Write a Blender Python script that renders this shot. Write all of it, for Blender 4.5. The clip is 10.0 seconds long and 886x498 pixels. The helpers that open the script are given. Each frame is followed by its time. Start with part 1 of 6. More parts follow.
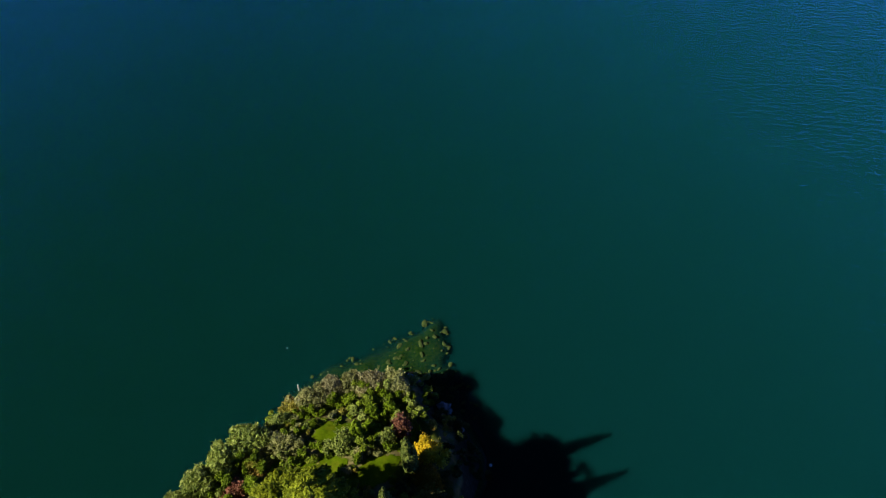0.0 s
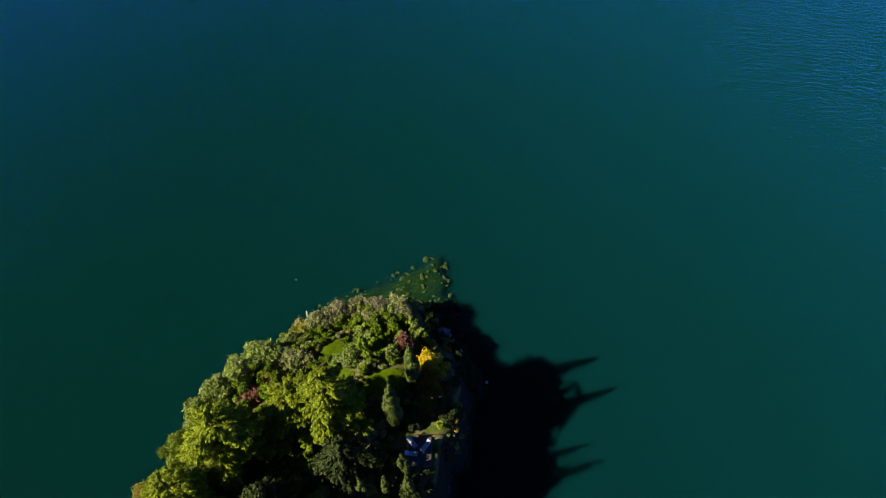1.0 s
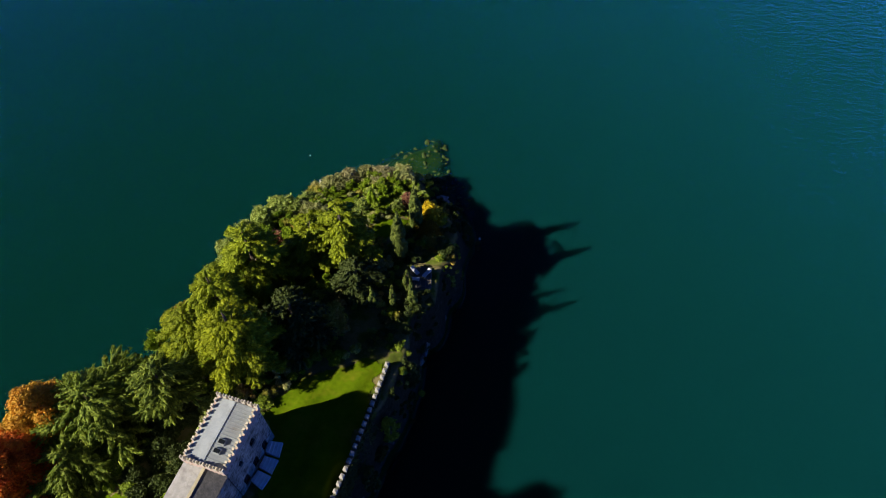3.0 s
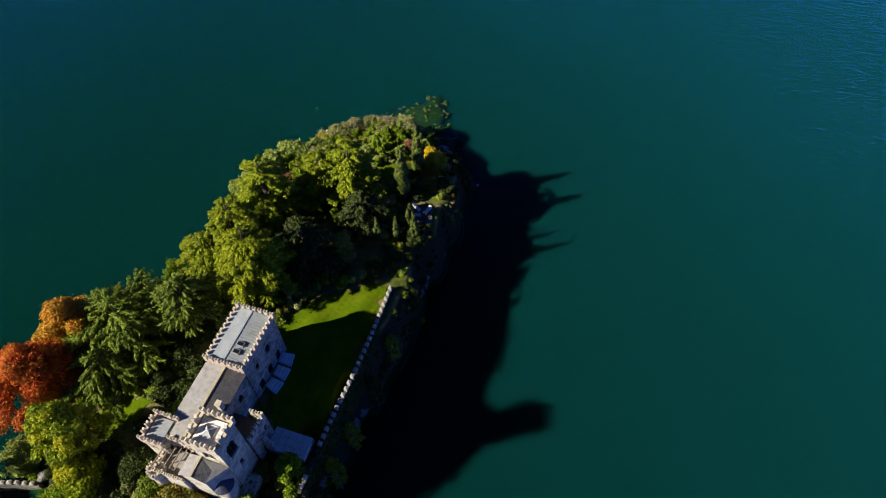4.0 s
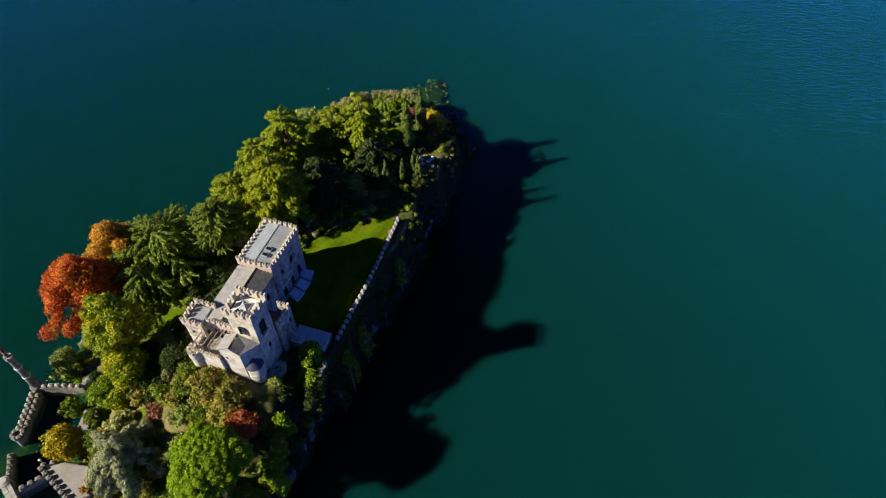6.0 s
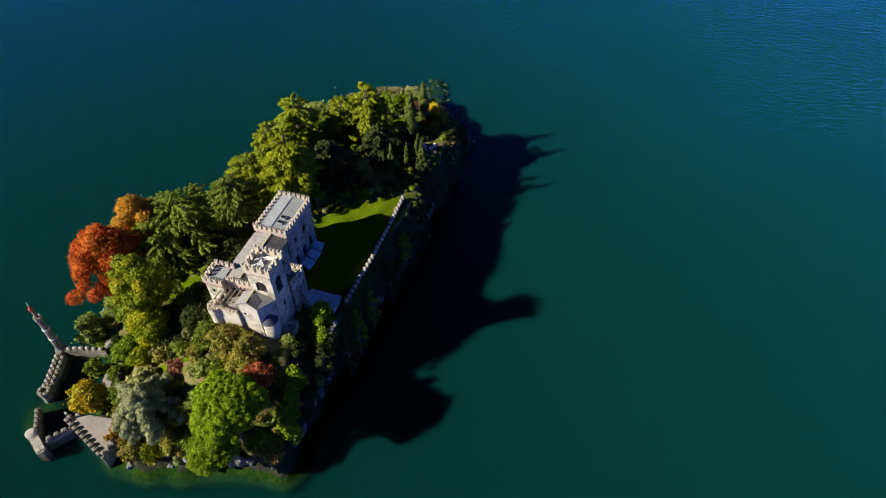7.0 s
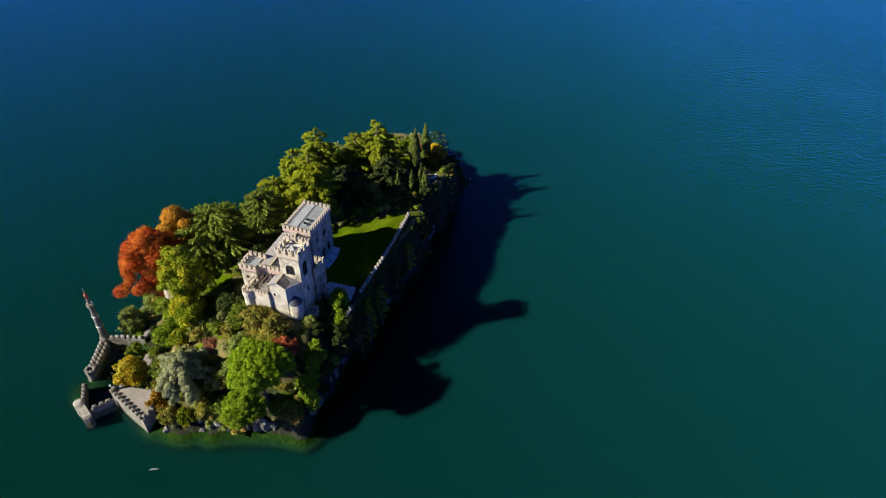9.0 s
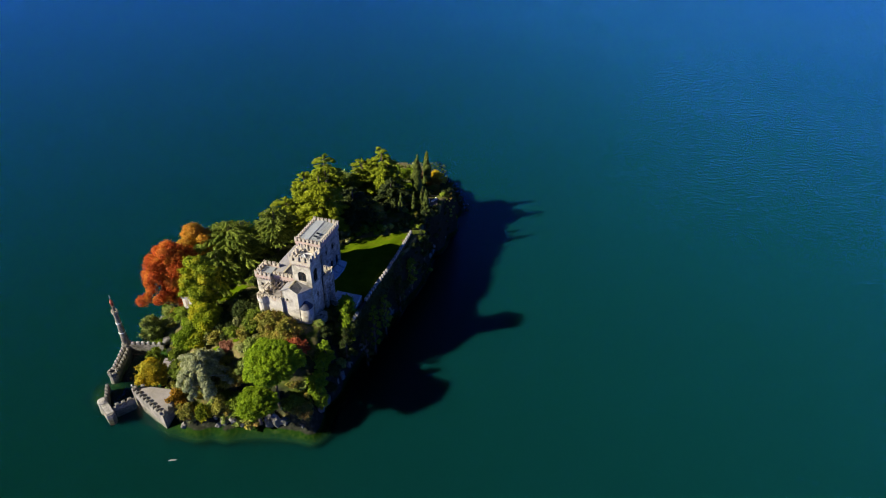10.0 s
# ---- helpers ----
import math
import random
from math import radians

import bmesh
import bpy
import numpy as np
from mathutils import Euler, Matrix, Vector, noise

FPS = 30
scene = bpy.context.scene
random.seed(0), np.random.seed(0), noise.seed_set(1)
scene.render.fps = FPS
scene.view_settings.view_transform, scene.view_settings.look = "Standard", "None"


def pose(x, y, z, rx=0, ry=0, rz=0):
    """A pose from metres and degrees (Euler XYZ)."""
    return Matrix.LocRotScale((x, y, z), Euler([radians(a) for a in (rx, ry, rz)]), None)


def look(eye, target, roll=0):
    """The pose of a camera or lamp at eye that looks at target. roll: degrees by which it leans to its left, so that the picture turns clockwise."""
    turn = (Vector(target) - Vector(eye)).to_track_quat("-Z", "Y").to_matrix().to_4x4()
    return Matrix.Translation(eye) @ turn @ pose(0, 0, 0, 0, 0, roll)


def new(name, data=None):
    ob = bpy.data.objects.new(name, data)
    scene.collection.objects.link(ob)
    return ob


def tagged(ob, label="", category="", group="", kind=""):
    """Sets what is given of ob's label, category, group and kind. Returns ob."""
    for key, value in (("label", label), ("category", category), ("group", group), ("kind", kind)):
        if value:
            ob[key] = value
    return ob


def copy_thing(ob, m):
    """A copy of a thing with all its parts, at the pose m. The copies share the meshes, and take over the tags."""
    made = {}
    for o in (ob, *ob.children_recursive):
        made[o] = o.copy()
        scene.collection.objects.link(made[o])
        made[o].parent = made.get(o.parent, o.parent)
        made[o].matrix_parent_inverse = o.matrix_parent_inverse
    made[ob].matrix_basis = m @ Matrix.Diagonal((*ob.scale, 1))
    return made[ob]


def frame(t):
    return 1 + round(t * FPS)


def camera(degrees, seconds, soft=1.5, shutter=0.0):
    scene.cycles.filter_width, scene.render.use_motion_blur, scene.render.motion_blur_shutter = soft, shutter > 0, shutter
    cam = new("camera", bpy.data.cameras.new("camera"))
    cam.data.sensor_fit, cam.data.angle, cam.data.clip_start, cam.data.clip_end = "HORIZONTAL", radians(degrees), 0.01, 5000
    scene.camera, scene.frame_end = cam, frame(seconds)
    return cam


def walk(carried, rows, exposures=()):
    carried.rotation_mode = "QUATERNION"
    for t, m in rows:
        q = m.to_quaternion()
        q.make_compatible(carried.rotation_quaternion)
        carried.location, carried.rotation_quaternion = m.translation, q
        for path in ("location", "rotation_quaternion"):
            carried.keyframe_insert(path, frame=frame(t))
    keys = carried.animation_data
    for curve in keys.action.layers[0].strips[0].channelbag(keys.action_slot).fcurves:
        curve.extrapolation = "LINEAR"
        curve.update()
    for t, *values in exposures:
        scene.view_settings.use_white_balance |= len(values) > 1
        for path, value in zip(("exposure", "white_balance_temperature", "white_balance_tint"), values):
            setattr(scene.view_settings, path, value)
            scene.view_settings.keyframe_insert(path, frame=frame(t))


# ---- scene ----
# Camera: a slow backward flight over a lake island, lens rising as it goes.
cam = camera(71.2, 10.0, 1.05)
walk(cam, [
    (0.0, pose(4.64, 125.81, 105.44, 42.99, 2.08, -0.43)),
    (0.5, pose(4.41, 120.35, 104.59, 42.08, 1.81, -0.17)),
    (1.0, pose(4.06, 113.84, 104.42, 41.34, 1.60, -0.11)),
    (1.5, pose(3.89, 107.54, 103.91, 40.56, 1.45, -0.06)),
    (2.0, pose(3.59, 101.05, 103.81, 39.71, 1.15, 0.05)),
    (2.5, pose(3.21, 94.83, 103.54, 38.83, 0.78, 0.21)),
    (4.0, pose(2.60, 75.78, 103.68, 36.95, -0.19, 0.79)),
    (4.5, pose(2.70, 69.68, 103.02, 37.69, -0.10, 0.76)),
    (5.0, pose(2.52, 63.43, 101.88, 38.92, -0.08, 0.61)),
    (5.5, pose(2.18, 57.28, 101.12, 40.06, -0.09, 0.42)),
    (6.0, pose(2.15, 50.84, 101.03, 41.02, -0.06, 0.35)),
    (7.5, pose(0.86, 31.91, 99.71, 45.04, -0.50, 0.22)),
    (8.0, pose(0.47, 25.61, 99.79, 47.11, -0.70, 0.13)),
    (8.5, pose(0.05, 19.18, 99.80, 49.29, -0.90, 0.08)),
    (9.0, pose(-0.10, 12.84, 99.72, 51.46, -0.91, 0.01)),
    (9.5, pose(-0.10, 6.33, 99.90, 53.59, -0.92, -0.03)),
    (10.0, pose(0.00, 0.00, 100.00, 55.68, -0.86, -0.00)),
], exposures=[(0.0, -0.25), (0.5, -0.12), (1.0, -0.05), (2.0, 0.0), (10.0, 0.0)])

# ---------------------------------------------------------------- light
SUN_EL, SHADOW = 31.0, Vector((0.955, 0.297))
world = bpy.data.worlds.new("world")
scene.world = world
world.use_nodes = True
wn = world.node_tree.nodes
sky = wn.new("ShaderNodeTexSky")
sky.sky_type = "NISHITA"
sky.sun_disc = False
sky.sun_elevation = radians(SUN_EL)
sky.sun_rotation = math.atan2(-SHADOW.x, -SHADOW.y)
sky.air_density, sky.dust_density, sky.ozone_density = 1.0, 0.0, 9.0
clear = wn.new("ShaderNodeMix")
clear.data_type, clear.blend_type = "RGBA", "MULTIPLY"
clear.inputs[0].default_value = 1.0
# deep blue autumn sky, darker overhead and brighter blue towards the horizon
wtc, wsep, wup = wn.new("ShaderNodeTexCoord"), wn.new("ShaderNodeSeparateXYZ"), wn.new("ShaderNodeMix")
wup.data_type = "RGBA"
wup.inputs[6].default_value, wup.inputs[7].default_value = (0.22, 0.82, 3.4, 1), (0.28, 0.33, 0.34, 1)
wrange = wn.new("ShaderNodeMapRange")
wrange.interpolation_type = "SMOOTHSTEP"
wrange.inputs["From Min"].default_value, wrange.inputs["From Max"].default_value = 0.05, 0.72
world.node_tree.links.new(wtc.outputs["Generated"], wsep.inputs[0])
world.node_tree.links.new(wsep.outputs[2], wrange.inputs["Value"])
world.node_tree.links.new(wrange.outputs[0], wup.inputs[0])
world.node_tree.links.new(wup.outputs[2], clear.inputs[7])
world.node_tree.links.new(sky.outputs[0], clear.inputs[6])
world.node_tree.links.new(clear.outputs[2], wn["Background"].inputs["Color"])
wn["Background"].inputs["Strength"].default_value = 0.058
sun = new("sun", bpy.data.lights.new("sun", "SUN"))
sun.data.energy, sun.data.angle, sun.data.color = 9.2, radians(0.8), (1.0, 0.905, 0.75)
sun.matrix_world = look((-SHADOW.x * 100, -SHADOW.y * 100, 100 * math.tan(radians(SUN_EL))), (0, 0, 0))
scene.view_settings.exposure = 0.0

# ---------------------------------------------------------------- materials


def material(name):
    m = bpy.data.materials.new(name)
    m.use_nodes = True
    return m, m.node_tree.nodes, m.node_tree.links, m.node_tree.nodes["Principled BSDF"]


def ramp(nodes, stops):
    r = nodes.new("ShaderNodeValToRGB")
    e = r.color_ramp.elements
    while len(e) < len(stops):
        e.new(0.5)
    for k, (p, c) in enumerate(stops):
        e[k].position, e[k].color = p, (*c, 1)
    return r


def noise_tex(nodes, links, scale, detail=6, rough=0.6, coords="Object"):
    tc = nodes.new("ShaderNodeTexCoord")
    n = nodes.new("ShaderNodeTexNoise")
    n.inputs["Scale"].default_value = scale
    n.inputs["Detail"].default_value = detail
    n.inputs["Roughness"].default_value = rough
    links.new(tc.outputs[coords], n.inputs["Vector"])
    return n


def mixed(nodes, links, kind, fac, a, b):
    m = nodes.new("ShaderNodeMix")
    m.data_type, m.blend_type = "RGBA", kind
    if hasattr(fac, "links"):
        links.new(fac, m.inputs[0])
    else:
        m.inputs[0].default_value = fac
    for slot, v in ((6, a), (7, b)):
        if hasattr(v, "links"):
            links.new(v, m.inputs[slot])
        else:
            m.inputs[slot].default_value = (*v, 1)
    return m.outputs[2]


def bumped(nodes, links, bsdf, height, strength, distance):
    b = nodes.new("ShaderNodeBump")
    b.inputs["Strength"].default_value = strength
    b.inputs["Distance"].default_value = distance
    links.new(height, b.inputs["Height"])
    links.new(b.outputs[0], bsdf.inputs["Normal"])


def leafy(name, dark, light, glow=0.14, old=None):
    """Foliage: every leaf its own shade, patches over the crown, light through the leaf."""
    m, n, l, p = material(name)
    geo = n.new("ShaderNodeNewGeometry")
    r = ramp(n, [(0.0, dark), (0.55, tuple((a + b) / 2 for a, b in zip(dark, light))), (1.0, light)])
    l.new(geo.outputs["Random Per Island"], r.inputs[0])
    patch = noise_tex(n, l, 0.45, 3)
    pr = ramp(n, [(0.35, (0.62, 0.66, 0.6)), (0.65, (1.12, 1.08, 1.0))])
    l.new(patch.outputs[0], pr.inputs[0])
    c = mixed(n, l, "MULTIPLY", 1.0, r.outputs[0], pr.outputs[0])
    if old:
        n2 = noise_tex(n, l, 0.3, 4)
        k = ramp(n, [(0.48, (0, 0, 0)), (0.62, (1, 1, 1))])
        l.new(n2.outputs[0], k.inputs[0])
        c = mixed(n, l, "MIX", k.outputs[0], c, old)
    inf = n.new("ShaderNodeObjectInfo")
    hue = n.new("ShaderNodeHueSaturation")
    sh = n.new("ShaderNodeMapRange")
    sh.inputs["To Min"].default_value, sh.inputs["To Max"].default_value = 0.8, 1.2
    l.new(inf.outputs["Random"], sh.inputs["Value"])
    l.new(sh.outputs[0], hue.inputs["Value"])
    l.new(c, hue.inputs["Color"])
    l.new(hue.outputs[0], p.inputs["Base Color"])
    p.inputs["Roughness"].default_value = 0.62
    p.inputs["Specular IOR Level"].default_value = 0.12
    tr = n.new("ShaderNodeBsdfTranslucent")
    l.new(hue.outputs[0], tr.inputs["Color"])
    mix = n.new("ShaderNodeMixShader")
    mix.inputs[0].default_value = glow
    l.new(p.outputs[0], mix.inputs[1])
    l.new(tr.outputs[0], mix.inputs[2])
    l.new(mix.outputs[0], n["Material Output"].inputs["Surface"])
    return m


def mottled(name, a, b, scale=2.0, rough=0.85, bump=0.3, dist=0.03, fine=18.0, stain=None, stain_scale=0.35, spec=0.4):
    """A weathered surface: two scales of tone, stains, fine relief."""
    m, n, l, p = material(name)
    big = noise_tex(n, l, scale, 8, 0.65)
    r = ramp(n, [(0.3, a), (0.7, b)])
    l.new(big.outputs[0], r.inputs[0])
    small = noise_tex(n, l, fine, 6, 0.7)
    fr = ramp(n, [(0.3, (0.72, 0.72, 0.72)), (0.7, (1.15, 1.15, 1.15))])
    l.new(small.outputs[0], fr.inputs[0])
    c = mixed(n, l, "MULTIPLY", 1.0, r.outputs[0], fr.outputs[0])
    if stain:
        s = noise_tex(n, l, stain_scale, 7, 0.7)
        k = ramp(n, [(0.5, (0, 0, 0)), (0.68, (1, 1, 1))])
        l.new(s.outputs[0], k.inputs[0])
        c = mixed(n, l, "MIX", k.outputs[0], c, stain)
    l.new(c, p.inputs["Base Color"])
    p.inputs["Roughness"].default_value = rough
    p.inputs["Specular IOR Level"].default_value = spec
    bumped(n, l, p, small.outputs[0], bump, dist)
    return m


def masonry(name, a, b, mortar, size=2.2, bump=0.6):
    """Rubble stone: irregular cells with recessed joints."""
    m, n, l, p = material(name)
    tc = n.new("ShaderNodeTexCoord")
    mp = n.new("ShaderNodeMapping")
    mp.inputs["Scale"].default_value = (1, 1, 1.7)
    l.new(tc.outputs["Object"], mp.inputs[0])
    v = n.new("ShaderNodeTexVoronoi")
    v.inputs["Scale"].default_value = size
    l.new(mp.outputs[0], v.inputs["Vector"])
    e = n.new("ShaderNodeTexVoronoi")
    e.feature = "DISTANCE_TO_EDGE"
    e.inputs["Scale"].default_value = size
    l.new(mp.outputs[0], e.inputs["Vector"])
    r = ramp(n, [(0.1, a), (0.9, b)])
    l.new(v.outputs["Color"], r.inputs[0])
    j = ramp(n, [(0.03, (1, 1, 1)), (0.1, (0, 0, 0))])
    l.new(e.outputs[0], j.inputs[0])
    c = mixed(n, l, "MIX", j.outputs[0], r.outputs[0], mortar)
    st = noise_tex(n, l, 0.5, 7, 0.7)
    k = ramp(n, [(0.36, (0.42, 0.41, 0.37)), (0.6, (1.1, 1.08, 1.03))])
    l.new(st.outputs[0], k.inputs[0])
    c = mixed(n, l, "MULTIPLY", 1.0, c, k.outputs[0])
    l.new(c, p.inputs["Base Color"])
    p.inputs["Roughness"].default_value = 0.9
    bumped(n, l, p, e.outputs[0], bump, 0.08)
    return m


def slated(name, a, b):
    """Small roof slates in courses."""
    m, n, l, p = material(name)
    tc = n.new("ShaderNodeTexCoord")
    br = n.new("ShaderNodeTexBrick")
    br.inputs["Scale"].default_value = 2.2
    br.inputs["Color1"].default_value = (*a, 1)
    br.inputs["Color2"].default_value = (*b, 1)
    br.inputs["Mortar"].default_value = (a[0] * 0.4, a[1] * 0.4, a[2] * 0.4, 1)
    br.inputs["Mortar Size"].default_value = 0.03
    br.inputs["Row Height"].default_value = 0.4
    mp = n.new("ShaderNodeMapping")
    mp.inputs["Rotation"].default_value = (0, 0, radians(90))
    l.new(tc.outputs["Object"], mp.inputs[0])
    l.new(mp.outputs[0], br.inputs["Vector"])
    st = noise_tex(n, l, 1.2, 7, 0.7)
    k = ramp(n, [(0.35, (0.65, 0.65, 0.68)), (0.65, (1.2, 1.18, 1.12))])
    l.new(st.outputs[0], k.inputs[0])
    l.new(mixed(n, l, "MULTIPLY", 1.0, br.outputs[0], k.outputs[0]), p.inputs["Base Color"])
    p.inputs["Roughness"].default_value = 0.7
    bumped(n, l, p, br.outputs["Fac"], -0.4, 0.03)
    return m


LAKE = (0.0014, 0.0280, 0.0212)


def lake_colour(n, l):
    """The lake's colour, painted brighter and bluer on the open side for missing sky reflection."""
    tc = n.new("ShaderNodeTexCoord")
    sp = n.new("ShaderNodeSeparateXYZ")
    l.new(tc.outputs["Object"], sp.inputs[0])
    mr = n.new("ShaderNodeMapRange")
    mr.interpolation_type = "SMOOTHSTEP"
    for key, v in (("From Min", -90.0), ("From Max", 150.0), ("To Min", 0.0), ("To Max", 1.0)):
        mr.inputs[key].default_value = v
    l.new(sp.outputs[0], mr.inputs["Value"])
    return mixed(n, l, "MIX", mr.outputs[0], (LAKE[0] * 0.82, LAKE[1] * 0.82, LAKE[2] * 0.9), (LAKE[0] * 1.5, LAKE[1] * 1.6, LAKE[2] * 2.6))


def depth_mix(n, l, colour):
    """Stands in for the water's absorption and haze: the bed's own colour fades to the lake's with depth."""
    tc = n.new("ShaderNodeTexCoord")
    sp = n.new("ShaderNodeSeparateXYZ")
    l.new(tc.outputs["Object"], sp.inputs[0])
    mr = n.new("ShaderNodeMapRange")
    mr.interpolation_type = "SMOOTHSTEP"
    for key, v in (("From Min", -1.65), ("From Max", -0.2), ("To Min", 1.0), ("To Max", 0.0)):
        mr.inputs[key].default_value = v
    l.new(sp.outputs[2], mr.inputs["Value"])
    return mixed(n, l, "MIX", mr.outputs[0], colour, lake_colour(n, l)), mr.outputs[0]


def ground_material():
    m, n, l, p = material("island_ground")
    geo = n.new("ShaderNodeNewGeometry")
    sp = n.new("ShaderNodeSeparateXYZ")
    l.new(geo.outputs["Normal"], sp.inputs[0])
    big = noise_tex(n, l, 0.25, 8, 0.65)
    soil = ramp(n, [(0.3, (0.03, 0.035, 0.012)), (0.45, (0.08, 0.11, 0.015)), (0.57, (0.20, 0.165, 0.075)), (0.72, (0.10, 0.15, 0.015))])
    l.new(big.outputs[0], soil.inputs[0])
    fine = noise_tex(n, l, 1.6, 9, 0.75)
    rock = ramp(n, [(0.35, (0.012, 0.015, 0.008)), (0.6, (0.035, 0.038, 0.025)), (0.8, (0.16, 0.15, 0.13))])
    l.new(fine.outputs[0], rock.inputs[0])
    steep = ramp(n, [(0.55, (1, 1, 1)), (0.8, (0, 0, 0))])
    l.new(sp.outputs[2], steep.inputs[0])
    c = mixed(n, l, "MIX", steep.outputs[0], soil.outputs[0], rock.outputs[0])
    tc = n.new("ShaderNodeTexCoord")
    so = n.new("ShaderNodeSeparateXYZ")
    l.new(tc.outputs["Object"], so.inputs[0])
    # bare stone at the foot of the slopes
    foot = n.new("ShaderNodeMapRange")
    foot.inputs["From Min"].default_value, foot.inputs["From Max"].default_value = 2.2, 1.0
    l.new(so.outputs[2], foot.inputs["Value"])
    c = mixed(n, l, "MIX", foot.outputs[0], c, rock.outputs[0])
    # below the waterline algae cover the stones
    mr = n.new("ShaderNodeMapRange")
    mr.inputs["From Min"].default_value, mr.inputs["From Max"].default_value = 0.15, -0.1
    l.new(so.outputs[2], mr.inputs["Value"])
    algae = ramp(n, [(0.38, (0.005, 0.024, 0.004)), (0.52, (0.016, 0.042, 0.006)), (0.7, (0.042, 0.068, 0.011))])
    l.new(fine.outputs[0], algae.inputs[0])
    c = mixed(n, l, "MIX", mr.outputs[0], c, algae.outputs[0])
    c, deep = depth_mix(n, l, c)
    l.new(c, p.inputs["Base Color"])
    # the water's haze is imitated: the bed turns transparent with depth
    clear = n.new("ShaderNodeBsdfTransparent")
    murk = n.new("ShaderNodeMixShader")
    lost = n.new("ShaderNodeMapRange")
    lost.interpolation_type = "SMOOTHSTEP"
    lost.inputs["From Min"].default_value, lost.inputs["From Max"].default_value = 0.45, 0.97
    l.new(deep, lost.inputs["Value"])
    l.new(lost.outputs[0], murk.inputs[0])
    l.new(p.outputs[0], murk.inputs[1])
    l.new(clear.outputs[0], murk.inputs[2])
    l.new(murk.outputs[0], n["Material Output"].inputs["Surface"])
    p.inputs["Roughness"].default_value = 0.95
    p.inputs["Specular IOR Level"].default_value = 0.0
    bumped(n, l, p, fine.outputs[0], 0.35, 0.2)
    return m


def lake_floor_material():
    m, n, l, p = material("lake_depth")
    l.new(lake_colour(n, l), p.inputs["Base Color"])
    p.inputs["Roughness"].default_value = 1.0
    p.inputs["Specular IOR Level"].default_value = 0.0
    # cloudy water spreads the light sideways before it comes back up
    p.inputs["Subsurface Weight"].default_value = 1.0
    p.inputs["Subsurface Radius"].default_value = (1.0, 1.0, 1.0)
    p.inputs["Subsurface Scale"].default_value = 12.0
    return m


def water_material():
    """Clear lake surface: seen through from above, mirrors the sky towards the distance."""
    m, n, l, p = material("lake_surface")
    n.remove(p)
    tc = n.new("ShaderNodeTexCoord")
    mp = n.new("ShaderNodeMapping")
    mp.inputs["Rotation"].default_value = (0, 0, radians(28))
    mp.inputs["Scale"].default_value = (0.55, 1.25, 1.0)
    l.new(tc.outputs["Object"], mp.inputs[0])
    heights = []
    for scale, detail in ((0.6, 4), (2.3, 3)):
        t = n.new("ShaderNodeTexNoise")
        t.inputs["Scale"].default_value, t.inputs["Detail"].default_value = scale, detail
        t.inputs["Distortion"].default_value = 0.4
        l.new(mp.outputs[0], t.inputs["Vector"])
        heights.append(t.outputs[0])
    # calmer and windier lanes
    lane = noise_tex(n, l, 0.012, 3, 0.55)
    lr = ramp(n, [(0.38, (0.45, 0.45, 0.45)), (0.62, (1, 1, 1))])
    l.new(lane.outputs[0], lr.inputs[0])
    b1 = n.new("ShaderNodeBump")
    b1.inputs["Distance"].default_value = 0.55
    sp = n.new("ShaderNodeSeparateXYZ")
    l.new(tc.outputs["Object"], sp.inputs[0])
    fetch = n.new("ShaderNodeMath")
    fetch.operation, fetch.inputs[1].default_value = "MULTIPLY_ADD", 0.15
    l.new(sp.outputs[1], fetch.inputs[0])
    l.new(sp.outputs[0], fetch.inputs[2])
    open_side = n.new("ShaderNodeMapRange")
    for key, v in (("From Min", 30.0), ("From Max", 260.0), ("To Min", 0.3), ("To Max", 1.3)):
        open_side.inputs[key].default_value = v
    l.new(fetch.outputs[0], open_side.inputs["Value"])
    wind = n.new("ShaderNodeMath")
    wind.operation = "MULTIPLY"
    l.new(lr.outputs[0], wind.inputs[0])
    l.new(open_side.outputs[0], wind.inputs[1])
    l.new(wind.outputs[0], b1.inputs["Strength"])
    l.new(heights[0], b1.inputs["Height"])
    b2 = n.new("ShaderNodeBump")
    b2.inputs["Strength"].default_value, b2.inputs["Distance"].default_value = 0.8, 0.14
    l.new(heights[1], b2.inputs["Height"])
    l.new(b1.outputs[0], b2.inputs["Normal"])
    fr = n.new("ShaderNodeFresnel")
    fr.inputs["IOR"].default_value = 1.36
    l.new(b2.outputs[0], fr.inputs["Normal"])
    gl = n.new("ShaderNodeBsdfGlossy")
    gl.inputs["Roughness"].default_value = 0.06
    l.new(b2.outputs[0], gl.inputs["Normal"])
    tr = n.new("ShaderNodeBsdfTransparent")
    tr.inputs["Color"].default_value = (0.93, 0.99, 0.98, 1)
    mix = n.new("ShaderNodeMixShader")
    l.new(fr.outputs[0], mix.inputs[0])
    l.new(tr.outputs[0], mix.inputs[1])
    l.new(gl.outputs[0], mix.inputs[2])
    l.new(mix.outputs[0], n["Material Output"].inputs["Surface"])
    return m


